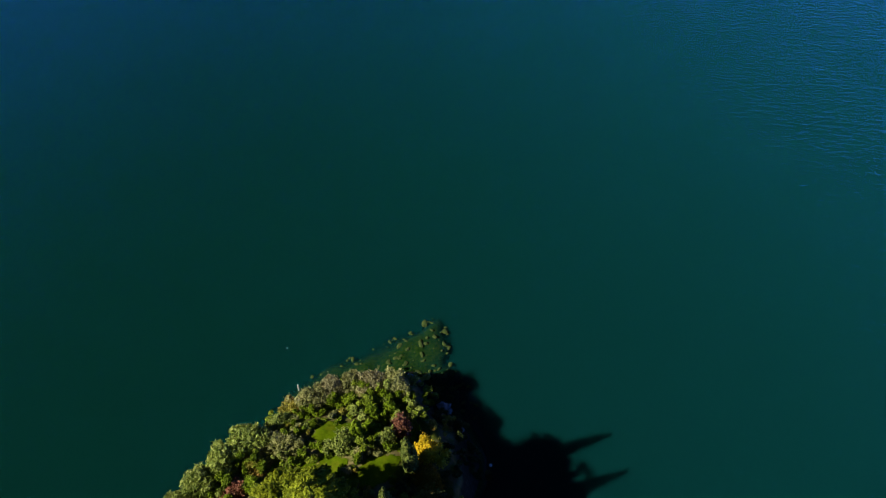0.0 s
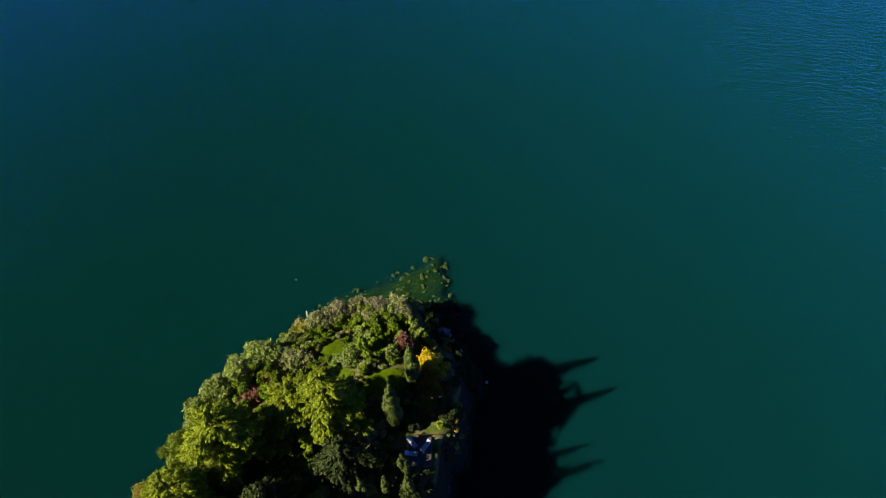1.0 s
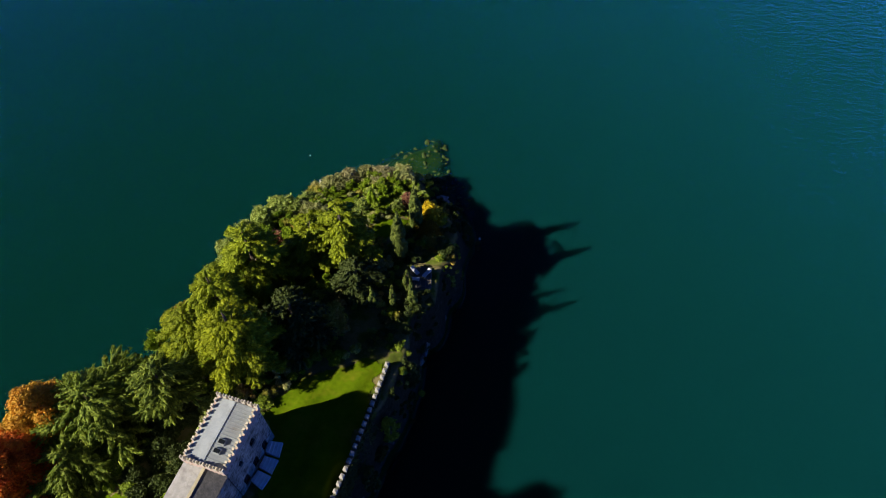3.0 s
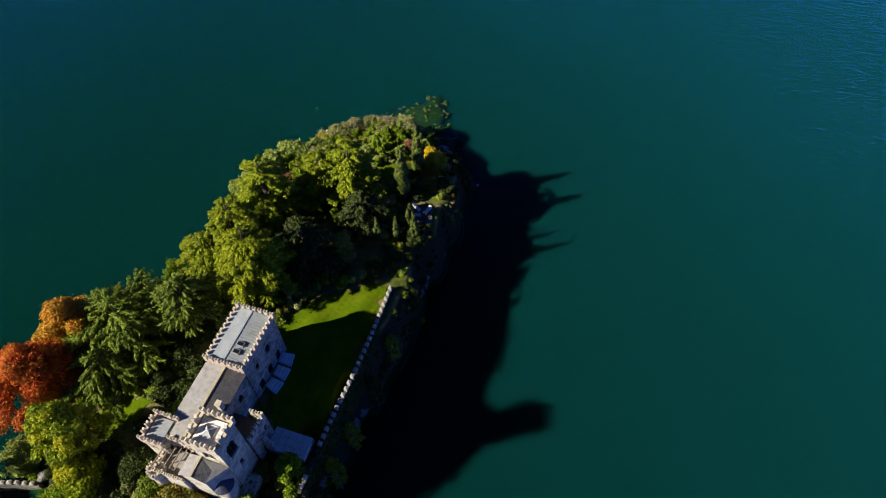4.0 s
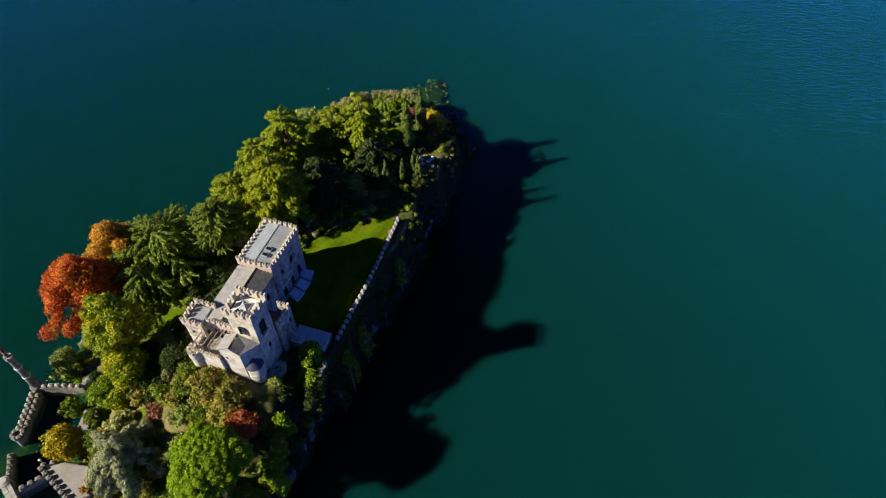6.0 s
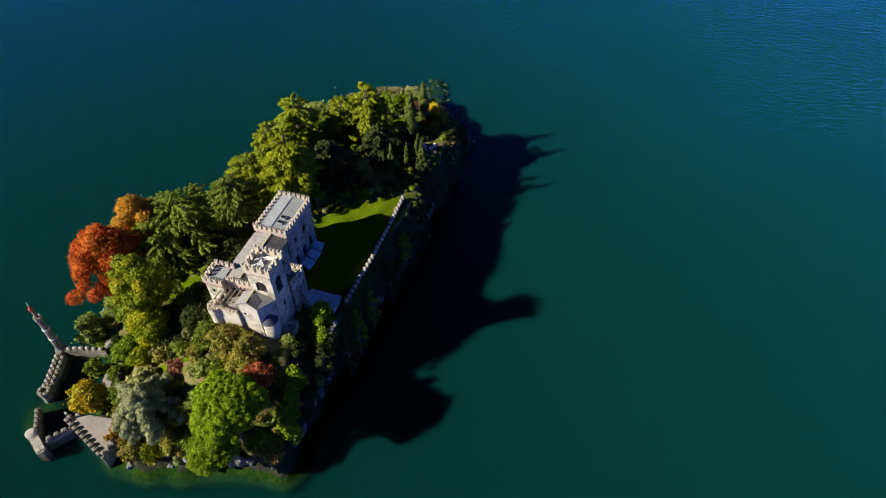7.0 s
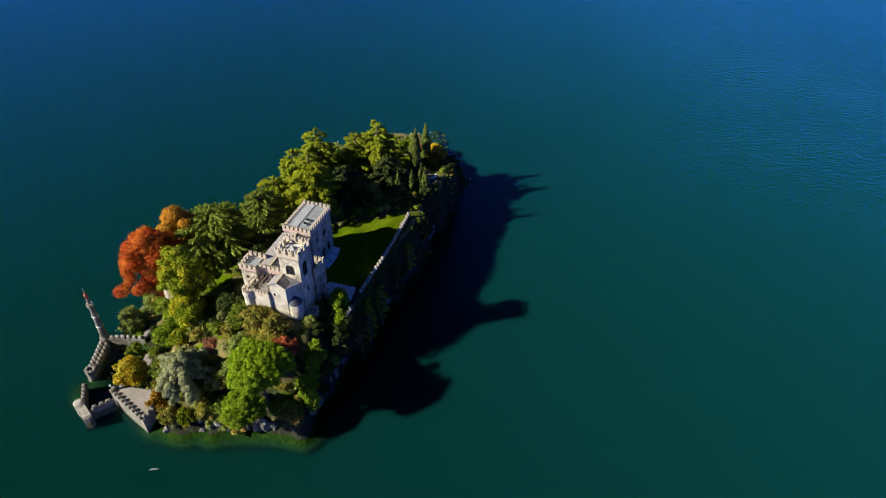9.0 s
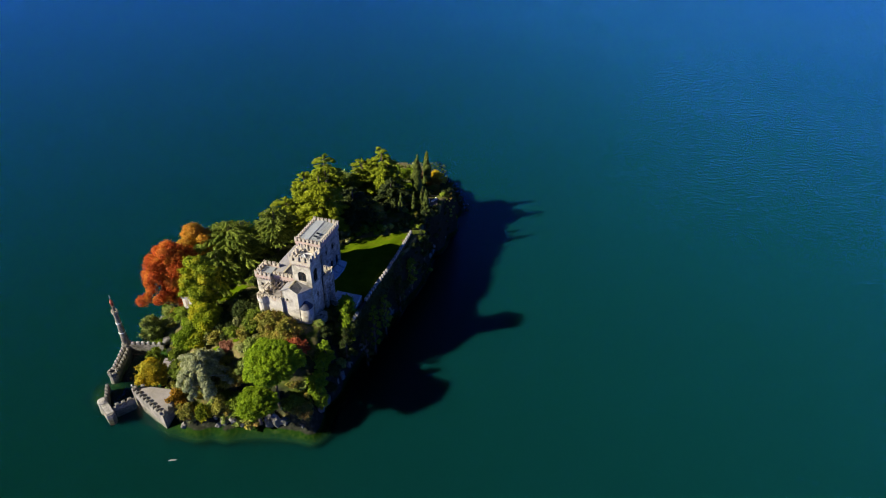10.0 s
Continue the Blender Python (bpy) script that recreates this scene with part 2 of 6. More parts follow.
M_GROUND, M_DEPTH, M_WATER = ground_material(), lake_floor_material(), water_material()
M_LAWN = mottled("lawn_grass", (0.060, 0.110, 0.002), (0.112, 0.172, 0.003), 0.35, 0.95, 0.6, 0.06, 9.0, (0.135, 0.15, 0.008), 0.22, 0.03)
M_PLASTER = mottled("old_white_plaster", (0.460, 0.433, 0.348), (0.620, 0.591, 0.479), 0.9, 0.9, 0.4, 0.03, 7.0, (0.270, 0.246, 0.191), 0.55)
M_STONE = masonry("grey_rubble_stone", (0.100, 0.098, 0.078), (0.560, 0.542, 0.452), (0.440, 0.414, 0.339), 1.9)
M_PALE_STONE = masonry("pale_tower_stone", (0.340, 0.320, 0.257), (0.680, 0.650, 0.531), (0.550, 0.522, 0.426), 1.5)
# dark for ivy, and the outer face's shade painted into the stone
M_SHADED_WALL = masonry("shaded_ivy_stone", (0.035, 0.04, 0.025), (0.12, 0.12, 0.10), (0.06, 0.065, 0.045), 1.6)
M_BRICK = mottled("pink_brick_trim", (0.38, 0.26, 0.20), (0.54, 0.44, 0.37), 3.0, 0.9, 0.4, 0.02, 20.0)
M_MERLON = mottled("weathered_merlon_stone", (0.420, 0.374, 0.278), (0.620, 0.571, 0.444), 1.6, 0.9, 0.4, 0.03, 14.0, (0.360, 0.246, 0.157), 1.1)
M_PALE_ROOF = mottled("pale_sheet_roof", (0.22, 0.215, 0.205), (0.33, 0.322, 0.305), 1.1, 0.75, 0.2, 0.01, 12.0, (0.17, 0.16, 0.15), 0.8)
M_METAL_ROOF = mottled("grey_metal_roof", (0.245, 0.275, 0.295), (0.34, 0.37, 0.385), 0.7, 0.55, 0.1, 0.01, 15.0, (0.224, 0.224, 0.216), 0.4)
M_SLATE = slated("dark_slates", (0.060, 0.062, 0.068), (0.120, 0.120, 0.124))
M_SLATE_BLUE = slated("blue_slates", (0.024, 0.032, 0.056), (0.044, 0.056, 0.088))
M_RIDGE = mottled("yellowed_ridge_stone", (0.336, 0.288, 0.176), (0.464, 0.416, 0.288), 2.0)
M_HARBOUR = masonry("harbour_stone", (0.12, 0.115, 0.10), (0.36, 0.345, 0.30), (0.22, 0.21, 0.18), 2.4)
M_DECK = mottled("dark_slate_paving", (0.085, 0.078, 0.066), (0.150, 0.138, 0.115), 0.6, 0.9, 0.2, 0.01, 10.0, (0.06, 0.06, 0.045), 0.4)
M_PAVING = mottled("grey_paving", (0.240, 0.224, 0.208), (0.320, 0.296, 0.272), 0.6, 0.9, 0.2, 0.01, 10.0, (0.208, 0.192, 0.160), 0.4)
M_SLAB = mottled("pale_stone_slab", (0.62, 0.61, 0.58), (0.80, 0.79, 0.75), 1.0, 0.8, 0.2, 0.01, 12.0)
M_ROCK = mottled("shore_rock", (0.128, 0.120, 0.104), (0.368, 0.352, 0.320), 0.9, 0.95, 0.8, 0.18, 4.0, (0.096, 0.104, 0.040), 0.6)
M_BARK = mottled("bark", (0.06, 0.045, 0.03), (0.16, 0.12, 0.09), 3.0, 0.95, 0.8, 0.05, 12.0)
M_DEAD = mottled("bleached_wood", (0.320, 0.304, 0.272), (0.496, 0.480, 0.440), 3.0)
M_WHITE = mottled("white_paint", (0.630, 0.630, 0.612), (0.738, 0.738, 0.720), 1.5, 0.5)
M_RED = mottled("faded_red_paint", (0.34, 0.06, 0.03), (0.50, 0.13, 0.08), 2.0, 0.6)
M_WOOD = mottled("grey_timber", (0.18, 0.14, 0.10), (0.34, 0.28, 0.22), 2.5)
M_DARK_FRAME = mottled("dark_window_timber", (0.03, 0.022, 0.016), (0.07, 0.05, 0.035), 4.0, 0.6)
M_CUSHION = mottled("pale_canvas", (0.496, 0.528, 0.576), (0.608, 0.632, 0.656), 2.0, 0.9)


def glass_material():
    m, n, l, p = material("window_glass")
    p.inputs["Base Color"].default_value = (0.02, 0.025, 0.03, 1)
    p.inputs["Roughness"].default_value = 0.08
    p.inputs["Transmission Weight"].default_value = 0.35
    return m


M_GLASS = glass_material()

# foliage
L_CEDAR = leafy("cedar_yellow_green", (0.14, 0.19, 0.008), (0.36, 0.42, 0.02))
L_CEDAR2 = leafy("cedar_golden_green", (0.19, 0.24, 0.006), (0.43, 0.48, 0.016))
L_DEODAR = leafy("deodar_green", (0.07, 0.115, 0.013), (0.25, 0.31, 0.04))
L_RED = leafy("autumn_red", (0.25, 0.035, 0.006), (0.56, 0.112, 0.013), old=(0.52, 0.175, 0.02))
L_ORANGE = leafy("autumn_orange", (0.42, 0.18, 0.014), (0.74, 0.38, 0.04), old=(0.58, 0.36, 0.035))
L_YELLOW = leafy("autumn_yellow", (0.40, 0.29, 0.01), (0.72, 0.54, 0.025), old=(0.42, 0.40, 0.03))
L_GOLD = leafy("autumn_gold", (0.30, 0.16, 0.012), (0.50, 0.28, 0.02))
L_PINE = leafy("umbrella_pine", (0.10, 0.18, 0.005), (0.28, 0.40, 0.012))
L_CYPRESS = leafy("cypress_green", (0.06, 0.095, 0.016), (0.18, 0.22, 0.045))
L_BLUE = leafy("blue_cedar", (0.21, 0.24, 0.11), (0.49, 0.51, 0.29))
L_OLIVE = leafy("olive_grey", (0.20, 0.22, 0.07), (0.46, 0.47, 0.20))
L_ROSE = leafy("faded_rose_leaves", (0.24, 0.23, 0.11), (0.48, 0.45, 0.25))
L_MAPLE = leafy("maple_red", (0.32, 0.07, 0.025), (0.62, 0.19, 0.08))
L_BRICK = leafy("faded_brick_leaves", (0.22, 0.09, 0.06), (0.42, 0.20, 0.13))
L_LAUREL = leafy("laurel_green", (0.16, 0.23, 0.04), (0.43, 0.50, 0.13))
L_SHRUB = leafy("shrub_green", (0.10, 0.16, 0.014), (0.29, 0.37, 0.035))
L_BRIGHT = leafy("bright_shrub", (0.12, 0.21, 0.008), (0.30, 0.42, 0.02))
L_OCHRE = leafy("ochre_shrub", (0.20, 0.20, 0.025), (0.45, 0.42, 0.08), old=(0.32, 0.20, 0.05))
L_HARB = leafy("larch_green", (0.09, 0.145, 0.004), (0.33, 0.39, 0.014), old=(0.40, 0.37, 0.014))
# evergreen and ivy green, darkened further with painted-in shade
L_DARK = leafy("shade_dark_leaves", (0.03, 0.05, 0.012), (0.09, 0.12, 0.03))

# ---------------------------------------------------------------- building helpers


def link_mesh(name, bm, mat, parent=None, label="", smooth=False):
    me = bpy.data.meshes.new(name)
    bmesh.ops.recalc_face_normals(bm, faces=bm.faces)
    bm.to_mesh(me)
    bm.free()
    me.materials.append(mat)
    if smooth:
        for p in me.polygons:
            p.use_smooth = True
    ob = new(name, me)
    if parent is not None:
        ob.parent = parent
    if label:
        ob["label"] = label
    return ob


def part(name, bm, mat, parent, label="", smooth=False):
    return link_mesh(name, bm, mat, parent, label, smooth)


def share(name, me, parent, m):
    ob = new(name, me)
    ob.parent = parent
    ob.matrix_basis = m
    return ob


def thing(name, m, label, category, group="", kind=""):
    ob = new(name)
    ob.empty_display_size = 0.3
    ob.matrix_basis = m
    return tagged(ob, label, category, group, kind)


def prism(bm, pts, z0, z1):
    """An upright prism on a footprint; z1 may be one height per corner."""
    tops = z1 if isinstance(z1, (list, tuple)) else [z1] * len(pts)
    lo = [bm.verts.new((x, y, z0)) for x, y in pts]
    hi = [bm.verts.new((x, y, z)) for (x, y), z in zip(pts, tops)]
    k = len(pts)
    bm.faces.new(lo[::-1])
    bm.faces.new(hi)
    for i in range(k):
        bm.faces.new((lo[i], lo[(i + 1) % k], hi[(i + 1) % k], hi[i]))


def box(bm, x0, x1, y0, y1, z0, z1):
    prism(bm, [(x0, y0), (x1, y0), (x1, y1), (x0, y1)], z0, z1)


def bar(bm, a, b, w, h):
    """A beam from a to b, w wide and h deep."""
    a, b = Vector(a), Vector(b)
    d = (b - a).normalized()
    s = d.cross(Vector((0, 0, 1)))
    s = s.normalized() * w / 2 if s.length > 1e-4 else Vector((w / 2, 0, 0))
    t = s.cross(d).normalized() * h / 2
    vs = [[bm.verts.new(p + s * i + t * j) for i, j in ((-1, -1), (1, -1), (1, 1), (-1, 1))] for p in (a, b)]
    bm.faces.new(vs[0][::-1])
    bm.faces.new(vs[1])
    for i in range(4):
        bm.faces.new((vs[0][i], vs[0][(i + 1) % 4], vs[1][(i + 1) % 4], vs[1][i]))


def tube(bm, path, sides=8):
    """A tapered tube along (point, radius) pairs."""
    rings = []
    for k, (p, r) in enumerate(path):
        a = Vector(path[max(k - 1, 0)][0])
        b = Vector(path[min(k + 1, len(path) - 1)][0])
        d = (b - a).normalized()
        s = d.orthogonal().normalized()
        t = d.cross(s)
        rings.append([bm.verts.new(Vector(p) + (s * math.cos(q) + t * math.sin(q)) * r) for q in (2 * math.pi * i / sides for i in range(sides))])
    for a, b in zip(rings, rings[1:]):
        for i in range(sides):
            bm.faces.new((a[i], a[(i + 1) % sides], b[(i + 1) % sides], b[i]))
    bm.faces.new(rings[0][::-1])
    bm.faces.new(rings[-1])


def slab_wall(bm, a, b, z0, z1, thick, holes=()):
    """A wall from a to b (plan), thick to its left, with openings (s0, s1, z0, z1) through it."""
    a, b = Vector((*a, 0)), Vector((*b, 0))
    d = (b - a).normalized()
    n = Vector((-d.y, d.x, 0))
    length = (b - a).length
    ss = sorted({0.0, length, *[h[0] for h in holes], *[h[1] for h in holes]})
    zs = sorted({z0, z1, *[h[2] for h in holes], *[h[3] for h in holes]})
    for s0, s1 in zip(ss, ss[1:]):
        for q0, q1 in zip(zs, zs[1:]):
            sm, qm = (s0 + s1) / 2, (q0 + q1) / 2
            if any(h[0] < sm < h[1] and h[2] < qm < h[3] for h in holes):
                continue
            p = [a + d * s0, a + d * s1, a + d * s1 + n * thick, a + d * s0 + n * thick]
            prism(bm, [(v.x, v.y) for v in p], q0, q1)
    bmesh.ops.remove_doubles(bm, verts=bm.verts, dist=0.0005)


# ---------------------------------------------------------------- island plan
SHORE = [(-24.5, 82), (-22, 89), (-18.5, 101), (-14, 110.5), (-9.5, 120.5), (-4.5, 132), (-0.8, 145), (3.3, 153.5), (6.8, 166.5),
         (7.5, 173.5), (5, 179), (2, 183), (-2, 188), (-5, 191), (-12, 191), (-19, 189.5), (-27, 185), (-31, 180), (-36, 176),
         (-40, 170), (-43, 163), (-46, 155), (-48, 148), (-52, 141), (-58, 137), (-64, 132), (-67, 124), (-66.5, 115),
         (-64.5, 105.5), (-60.5, 103), (-59, 99), (-58, 94), (-58.5, 89), (-54.5, 84.5), (-50, 82.3), (-44, 83), (-36, 82.3), (-28, 82)]
HILLS = [(-28, 110, 12.2), (-15, 120, 11.4), (-11, 131, 11.4), (-22, 118, 11.4), (-22, 127, 11.4), (-16, 108, 11.4), (-12, 145, 11.4), (-5, 146, 11),
         (-2.3, 154, 10.4), (-11, 168, 8.6), (-19, 174, 7.5), (-5, 180, 4.6), (-20, 183, 4.2), (-35, 165, 7.5), (-43, 150, 6),
         (-35, 140, 11), (-46, 140, 7), (-55, 130, 7), (-62, 122, 4), (-52, 112, 8.5), (-45, 115, 10), (-60, 104, 3), (-50, 95, 6), (-40, 98, 9.5),
         (-30, 95, 9.5), (-35, 87, 5.5), (-27, 86, 5), (-48, 86, 3), (-22, 95, 9), (-58, 92, 2.6), (-20, 104, 12), (-30, 160, 9), (-34, 99, 12.6), (-28, 98.5, 12.6), (-38.5, 101.5, 12.2), (-24, 100, 12.2)]
SHELF = [(-34, 180), (-29.5, 188), (-25, 192.2), (-17.6, 196.6), (-8.5, 200.6), (-1.8, 204.8), (1.2, 207.2), (2.6, 201), (2.6, 195), (6.8, 189), (9.0, 182), (5, 176), (-15, 182)]
SHELF_A = np.array(SHELF, float)
SHORE_A = np.array(SHORE, float)
HILLS_A = np.array(HILLS, float)


def shore_distance(x, y, line=SHORE_A):
    """Metres inside (+) or outside (-) the waterline or another closed line, for arrays."""
    x, y = np.asarray(x, float), np.asarray(y, float)
    best = np.full(x.shape, 1e9)
    inside = np.zeros(x.shape, bool)
    for a, b in zip(line, np.roll(line, -1, 0)):
        d = b - a
        t = np.clip(((x - a[0]) * d[0] + (y - a[1]) * d[1]) / (d @ d), 0, 1)
        best = np.minimum(best, np.hypot(x - a[0] - t * d[0], y - a[1] - t * d[1]))
        cross = (a[1] > y) != (b[1] > y)
        if d[1] != 0:
            inside ^= cross & (x < a[0] + (y - a[1]) / d[1] * d[0])
    return np.where(inside, best, -best)


def wobble(x, y, s, seed):
    """Cheap smooth unevenness for arrays, about -1 to 1."""
    out = np.zeros(np.shape(x))
    rng = np.random.RandomState(seed)
    for k in range(7):
        a, f, p = rng.uniform(0, 6.28), s * rng.uniform(0.6, 2.4), rng.uniform(0, 6.28)
        out += np.sin((np.cos(a) * x + np.sin(a) * y) * f + p)
    return out / 3.0


def ground_height(x, y):
    x, y = np.asarray(x, float), np.asarray(y, float)
    num, den = np.zeros(x.shape), np.zeros(x.shape)
    for hx, hy, hz in HILLS_A:
        w = 1.0 / ((x - hx) ** 2 + (y - hy) ** 2 + 6.0) ** 1.6
        num, den = num + w * hz, den + w
    plateau = num / den
    d = shore_distance(x, y) + 0.7 * wobble(x, y, 0.5, 3)
    east = np.clip((x - (-30 + (y - 82) * 0.28)) / 8.0, 0, 1) * np.clip((176 - y) / 10, 0, 1)
    width = 6.5 - 4.3 * east
    s = np.clip(d / width, 0, 1)
    up = plateau * (s * s * (3 - 2 * s)) ** (1.0 - 0.35 * east) + 0.25
    rough = wobble(x, y, 1.4, 5) * 0.5 * np.clip(1 - s, 0, 1) + wobble(x, y, 0.9, 8) * 0.12
    slope = 0.5 - 0.18 * np.clip((100 - y) / 10, 0, 1) + 0.6 * np.clip((x + 12) / 10, 0, 1) * np.clip((178 - y) / 6, 0, 1)
    down = 0.05 - 2.1 * (1 - np.exp(np.minimum(d, 0) * slope / 1.15)) + wobble(x, y, 0.8, 9) * 0.06 * np.exp(np.minimum(d, 0) * 0.2)
    # stony shelf off the north point
    q = np.clip((shore_distance(x, y, SHELF_A) + 0.9 * wobble(x, y, 0.6, 11) + 1.2) / 6.0, 0, 1)
    shelf = -1.8 + 1.2 * q ** 0.8 + 0.12 * wobble(x, y, 1.1, 12) * q
    down = np.maximum(down, np.minimum(shelf, -0.12))
    # silted shallows at the harbour mouth
    silt = np.exp(-((x + 69.5) / 6.0) ** 2 - ((y - 92) / 8.5) ** 2)
    down = np.maximum(down, -1.8 + (0.95 + 0.12 * wobble(x, y, 0.7, 13)) * silt)
    return np.where(d > 0, up + rough * np.clip(d, 0, 1), np.minimum(down, 0.03))


TX, TY = np.meshgrid(np.arange(-96, 31, 0.35), np.arange(59, 226, 0.35))
GROUND_T, SHORE_T = ground_height(TX, TY), shore_distance(TX, TY)


def from_table(table, x, y):
    """Bilinear look-up on the plan's grid."""
    u, v = (x + 96) / 0.35, (y - 59) / 0.35
    i, j = int(u), int(v)
    u, v = u - i, v - j
    a, b = table[j], table[j + 1]
    return float((a[i] * (1 - u) + a[i + 1] * u) * (1 - v) + (b[i] * (1 - u) + b[i + 1] * u) * v)


def gz(x, y):
    return from_table(GROUND_T, x, y)


def grid_mesh(name, x0, x1, y0, y1, step, height, keep, mat):
    xs, ys = np.arange(x0, x1 + 1e-6, step), np.arange(y0, y1 + 1e-6, step)
    gx, gy = np.meshgrid(xs, ys)
    z = height(gx, gy)
    k = keep(gx, gy, z)
    nx, ny = len(xs), len(ys)
    idx = np.arange(nx * ny).reshape(ny, nx)
    good = k[:-1, :-1] | k[1:, :-1] | k[:-1, 1:] | k[1:, 1:]
    quads = np.stack([idx[:-1, :-1], idx[:-1, 1:], idx[1:, 1:], idx[1:, :-1]], -1)[good]
    used = np.unique(quads)
    remap = np.full(nx * ny, -1)
    remap[used] = np.arange(len(used))
    co = np.stack([gx.ravel(), gy.ravel(), z.ravel()], -1)[used]
    me = bpy.data.meshes.new(name)
    me.from_pydata(co.tolist(), [], remap[quads].tolist())
    me.materials.append(mat)
    for p in me.polygons:
        p.use_smooth = True
    return new(name, me)


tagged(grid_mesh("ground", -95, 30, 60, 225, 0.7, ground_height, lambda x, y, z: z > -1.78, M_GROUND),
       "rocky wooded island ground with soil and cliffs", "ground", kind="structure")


def big_sheet(name, z, mat, label, category):
    bm = bmesh.new()
    q = 4500
    vs = [bm.verts.new(p) for p in ((-q, -q, 0), (q, -q, 0), (q, q, 0), (-q, q, 0))]
    bm.faces.new(vs)
    ob = tagged(link_mesh(name, bm, mat), label, category, kind="structure")
    ob.location.z = z
    return ob


lake = big_sheet("water", 0.0, M_WATER, "rippled blue-green lake surface", "water")
lake.visible_shadow = False
big_sheet("lake_bed", -1.7, M_DEPTH, "dark green depth of the lake", "lake bed")

# ---------------------------------------------------------------- lawns
def inside_poly(pts, x, y):
    res = np.zeros(np.shape(x), bool)
    k = len(pts)
    for i in range(k):
        (ax, ay), (bx, by) = pts[i], pts[(i + 1) % k]
        if ay != by:
            res ^= ((ay > y) != (by > y)) & (x < ax + (y - ay) / (by - ay) * (bx - ax))
    return res


LAWNS = {
    "main": [(-26, 127), (-22.5, 132), (-17, 134.5), (-11, 136.5), (-8.4, 136), (-11.2, 125), (-14.2, 115.5), (-16.4, 109.4), (-22, 107), (-24.5, 116), (-24, 124)],
    "west": [(-53, 112.6), (-50, 114.6), (-45.5, 115.6), (-44, 114.4), (-46, 112), (-50, 111.2)],
    "north": [(-13.8, 166.4), (-11.5, 168.8), (-9, 170.0), (-5.6, 169.8), (-6.2, 167.4), (-9.8, 165.0)],
    "plot": [(-18.4, 169.6), (-16.8, 171.2), (-14.2, 169.8), (-14.4, 167.2), (-17, 167.8)],
    "garden": [(-21.0, 174.0), (-19.6, 176.8), (-15.4, 177.2), (-11.8, 176.0), (-12.2, 173.6), (-16, 173.2)],
    "bank": [(-50, 138), (-46.5, 143.5), (-42, 142), (-45.5, 137)],
    "glade": [(-24.5, 167), (-21.5, 169.6), (-18, 169.8), (-18.5, 167.5), (-21.5, 165.8)],
    "dell": [(-31.5, 161.5), (-29, 163), (-27, 160.5), (-29.5, 158)],
    "slope": [(-51, 96.0), (-48, 97.5), (-43, 97.2), (-39, 99.8), (-39.2, 98.6), (-45, 95.6)],
}
for key, pts in LAWNS.items():
    xs, ys = [p[0] for p in pts], [p[1] for p in pts]
    ob = grid_mesh("lawn", min(xs) - 1, max(xs) + 1, min(ys) - 1, max(ys) + 1, 0.24, lambda x, y: ground_height(x, y) + 0.09 + 0.03 * wobble(x, y, 4, 2),
                   lambda x, y, z, pts=pts: inside_poly(pts, x + 0.45 * wobble(x, y, 1.6, 21), y + 0.45 * wobble(x, y, 1.7, 22)), M_LAWN)
    tagged(ob, "mown bright green grass lawn between the trees", "lawn", "lawns", "stuff")

# ---------------------------------------------------------------- castle
# Local axes: y runs along the long wing, z = 0 at the lawn.
CASTLE = pose(-28, 110, 12.2, 0, 0, -17)
castle = thing("castle", CASTLE, "small neo-gothic castle of pale stone with swallow-tailed battlements", "castle")


def merlon_mesh(w, h, t, notch, mat, name="merlon"):
    """A swallow-tailed merlon: a stone with a notch in its head."""
    bm = bmesh.new()
    prof = [(-w / 2, 0), (w / 2, 0), (w / 2 * 1.08, h), (w * 0.26, h * 0.97), (0, h - notch), (-w * 0.26, h * 0.97), (-w / 2 * 1.08, h)]
    f = [bm.verts.new((x, -t / 2, z)) for x, z in prof]
    b = [bm.verts.new((x, t / 2, z)) for x, z in prof]
    bm.faces.new(f)
    bm.faces.new(b[::-1])
    for i in range(len(prof)):
        j = (i + 1) % len(prof)
        bm.faces.new((f[j], f[i], b[i], b[j]))
    bmesh.ops.recalc_face_normals(bm, faces=bm.faces)
    me = bpy.data.meshes.new(name)
    bm.to_mesh(me)
    bm.free()
    me.materials.append(mat)
    return me


ME_MERLON = merlon_mesh(0.52, 0.95, 0.36, 0.3, M_MERLON)
ME_TOWER_MERLON = merlon_mesh(0.80, 1.35, 0.42, 0.5, M_MERLON)
ME_SMALL_MERLON = merlon_mesh(0.45, 0.6, 0.32, 0.18, M_MERLON)


def merlon_row(a, b, z, pitch, me, parent, skip_last=False, skip_first=False):
    """Merlons at even steps from a to b."""
    a, b = Vector((*a, z)), Vector((*b, z))
    d = b - a
    k = max(1, round(d.length / pitch))
    rz = math.degrees(math.atan2(d.y, d.x))
    for i in range(k + 1):
        if (i == k and skip_last) or (i == 0 and skip_first):
            continue
        p = a + d * (i / k)
        m = pose(p.x, p.y, p.z, 0, 0, rz) @ Matrix.Diagonal((random.uniform(0.9, 1.08), 1, random.uniform(0.9, 1.06), 1))
        share("merlon", me, parent, m)


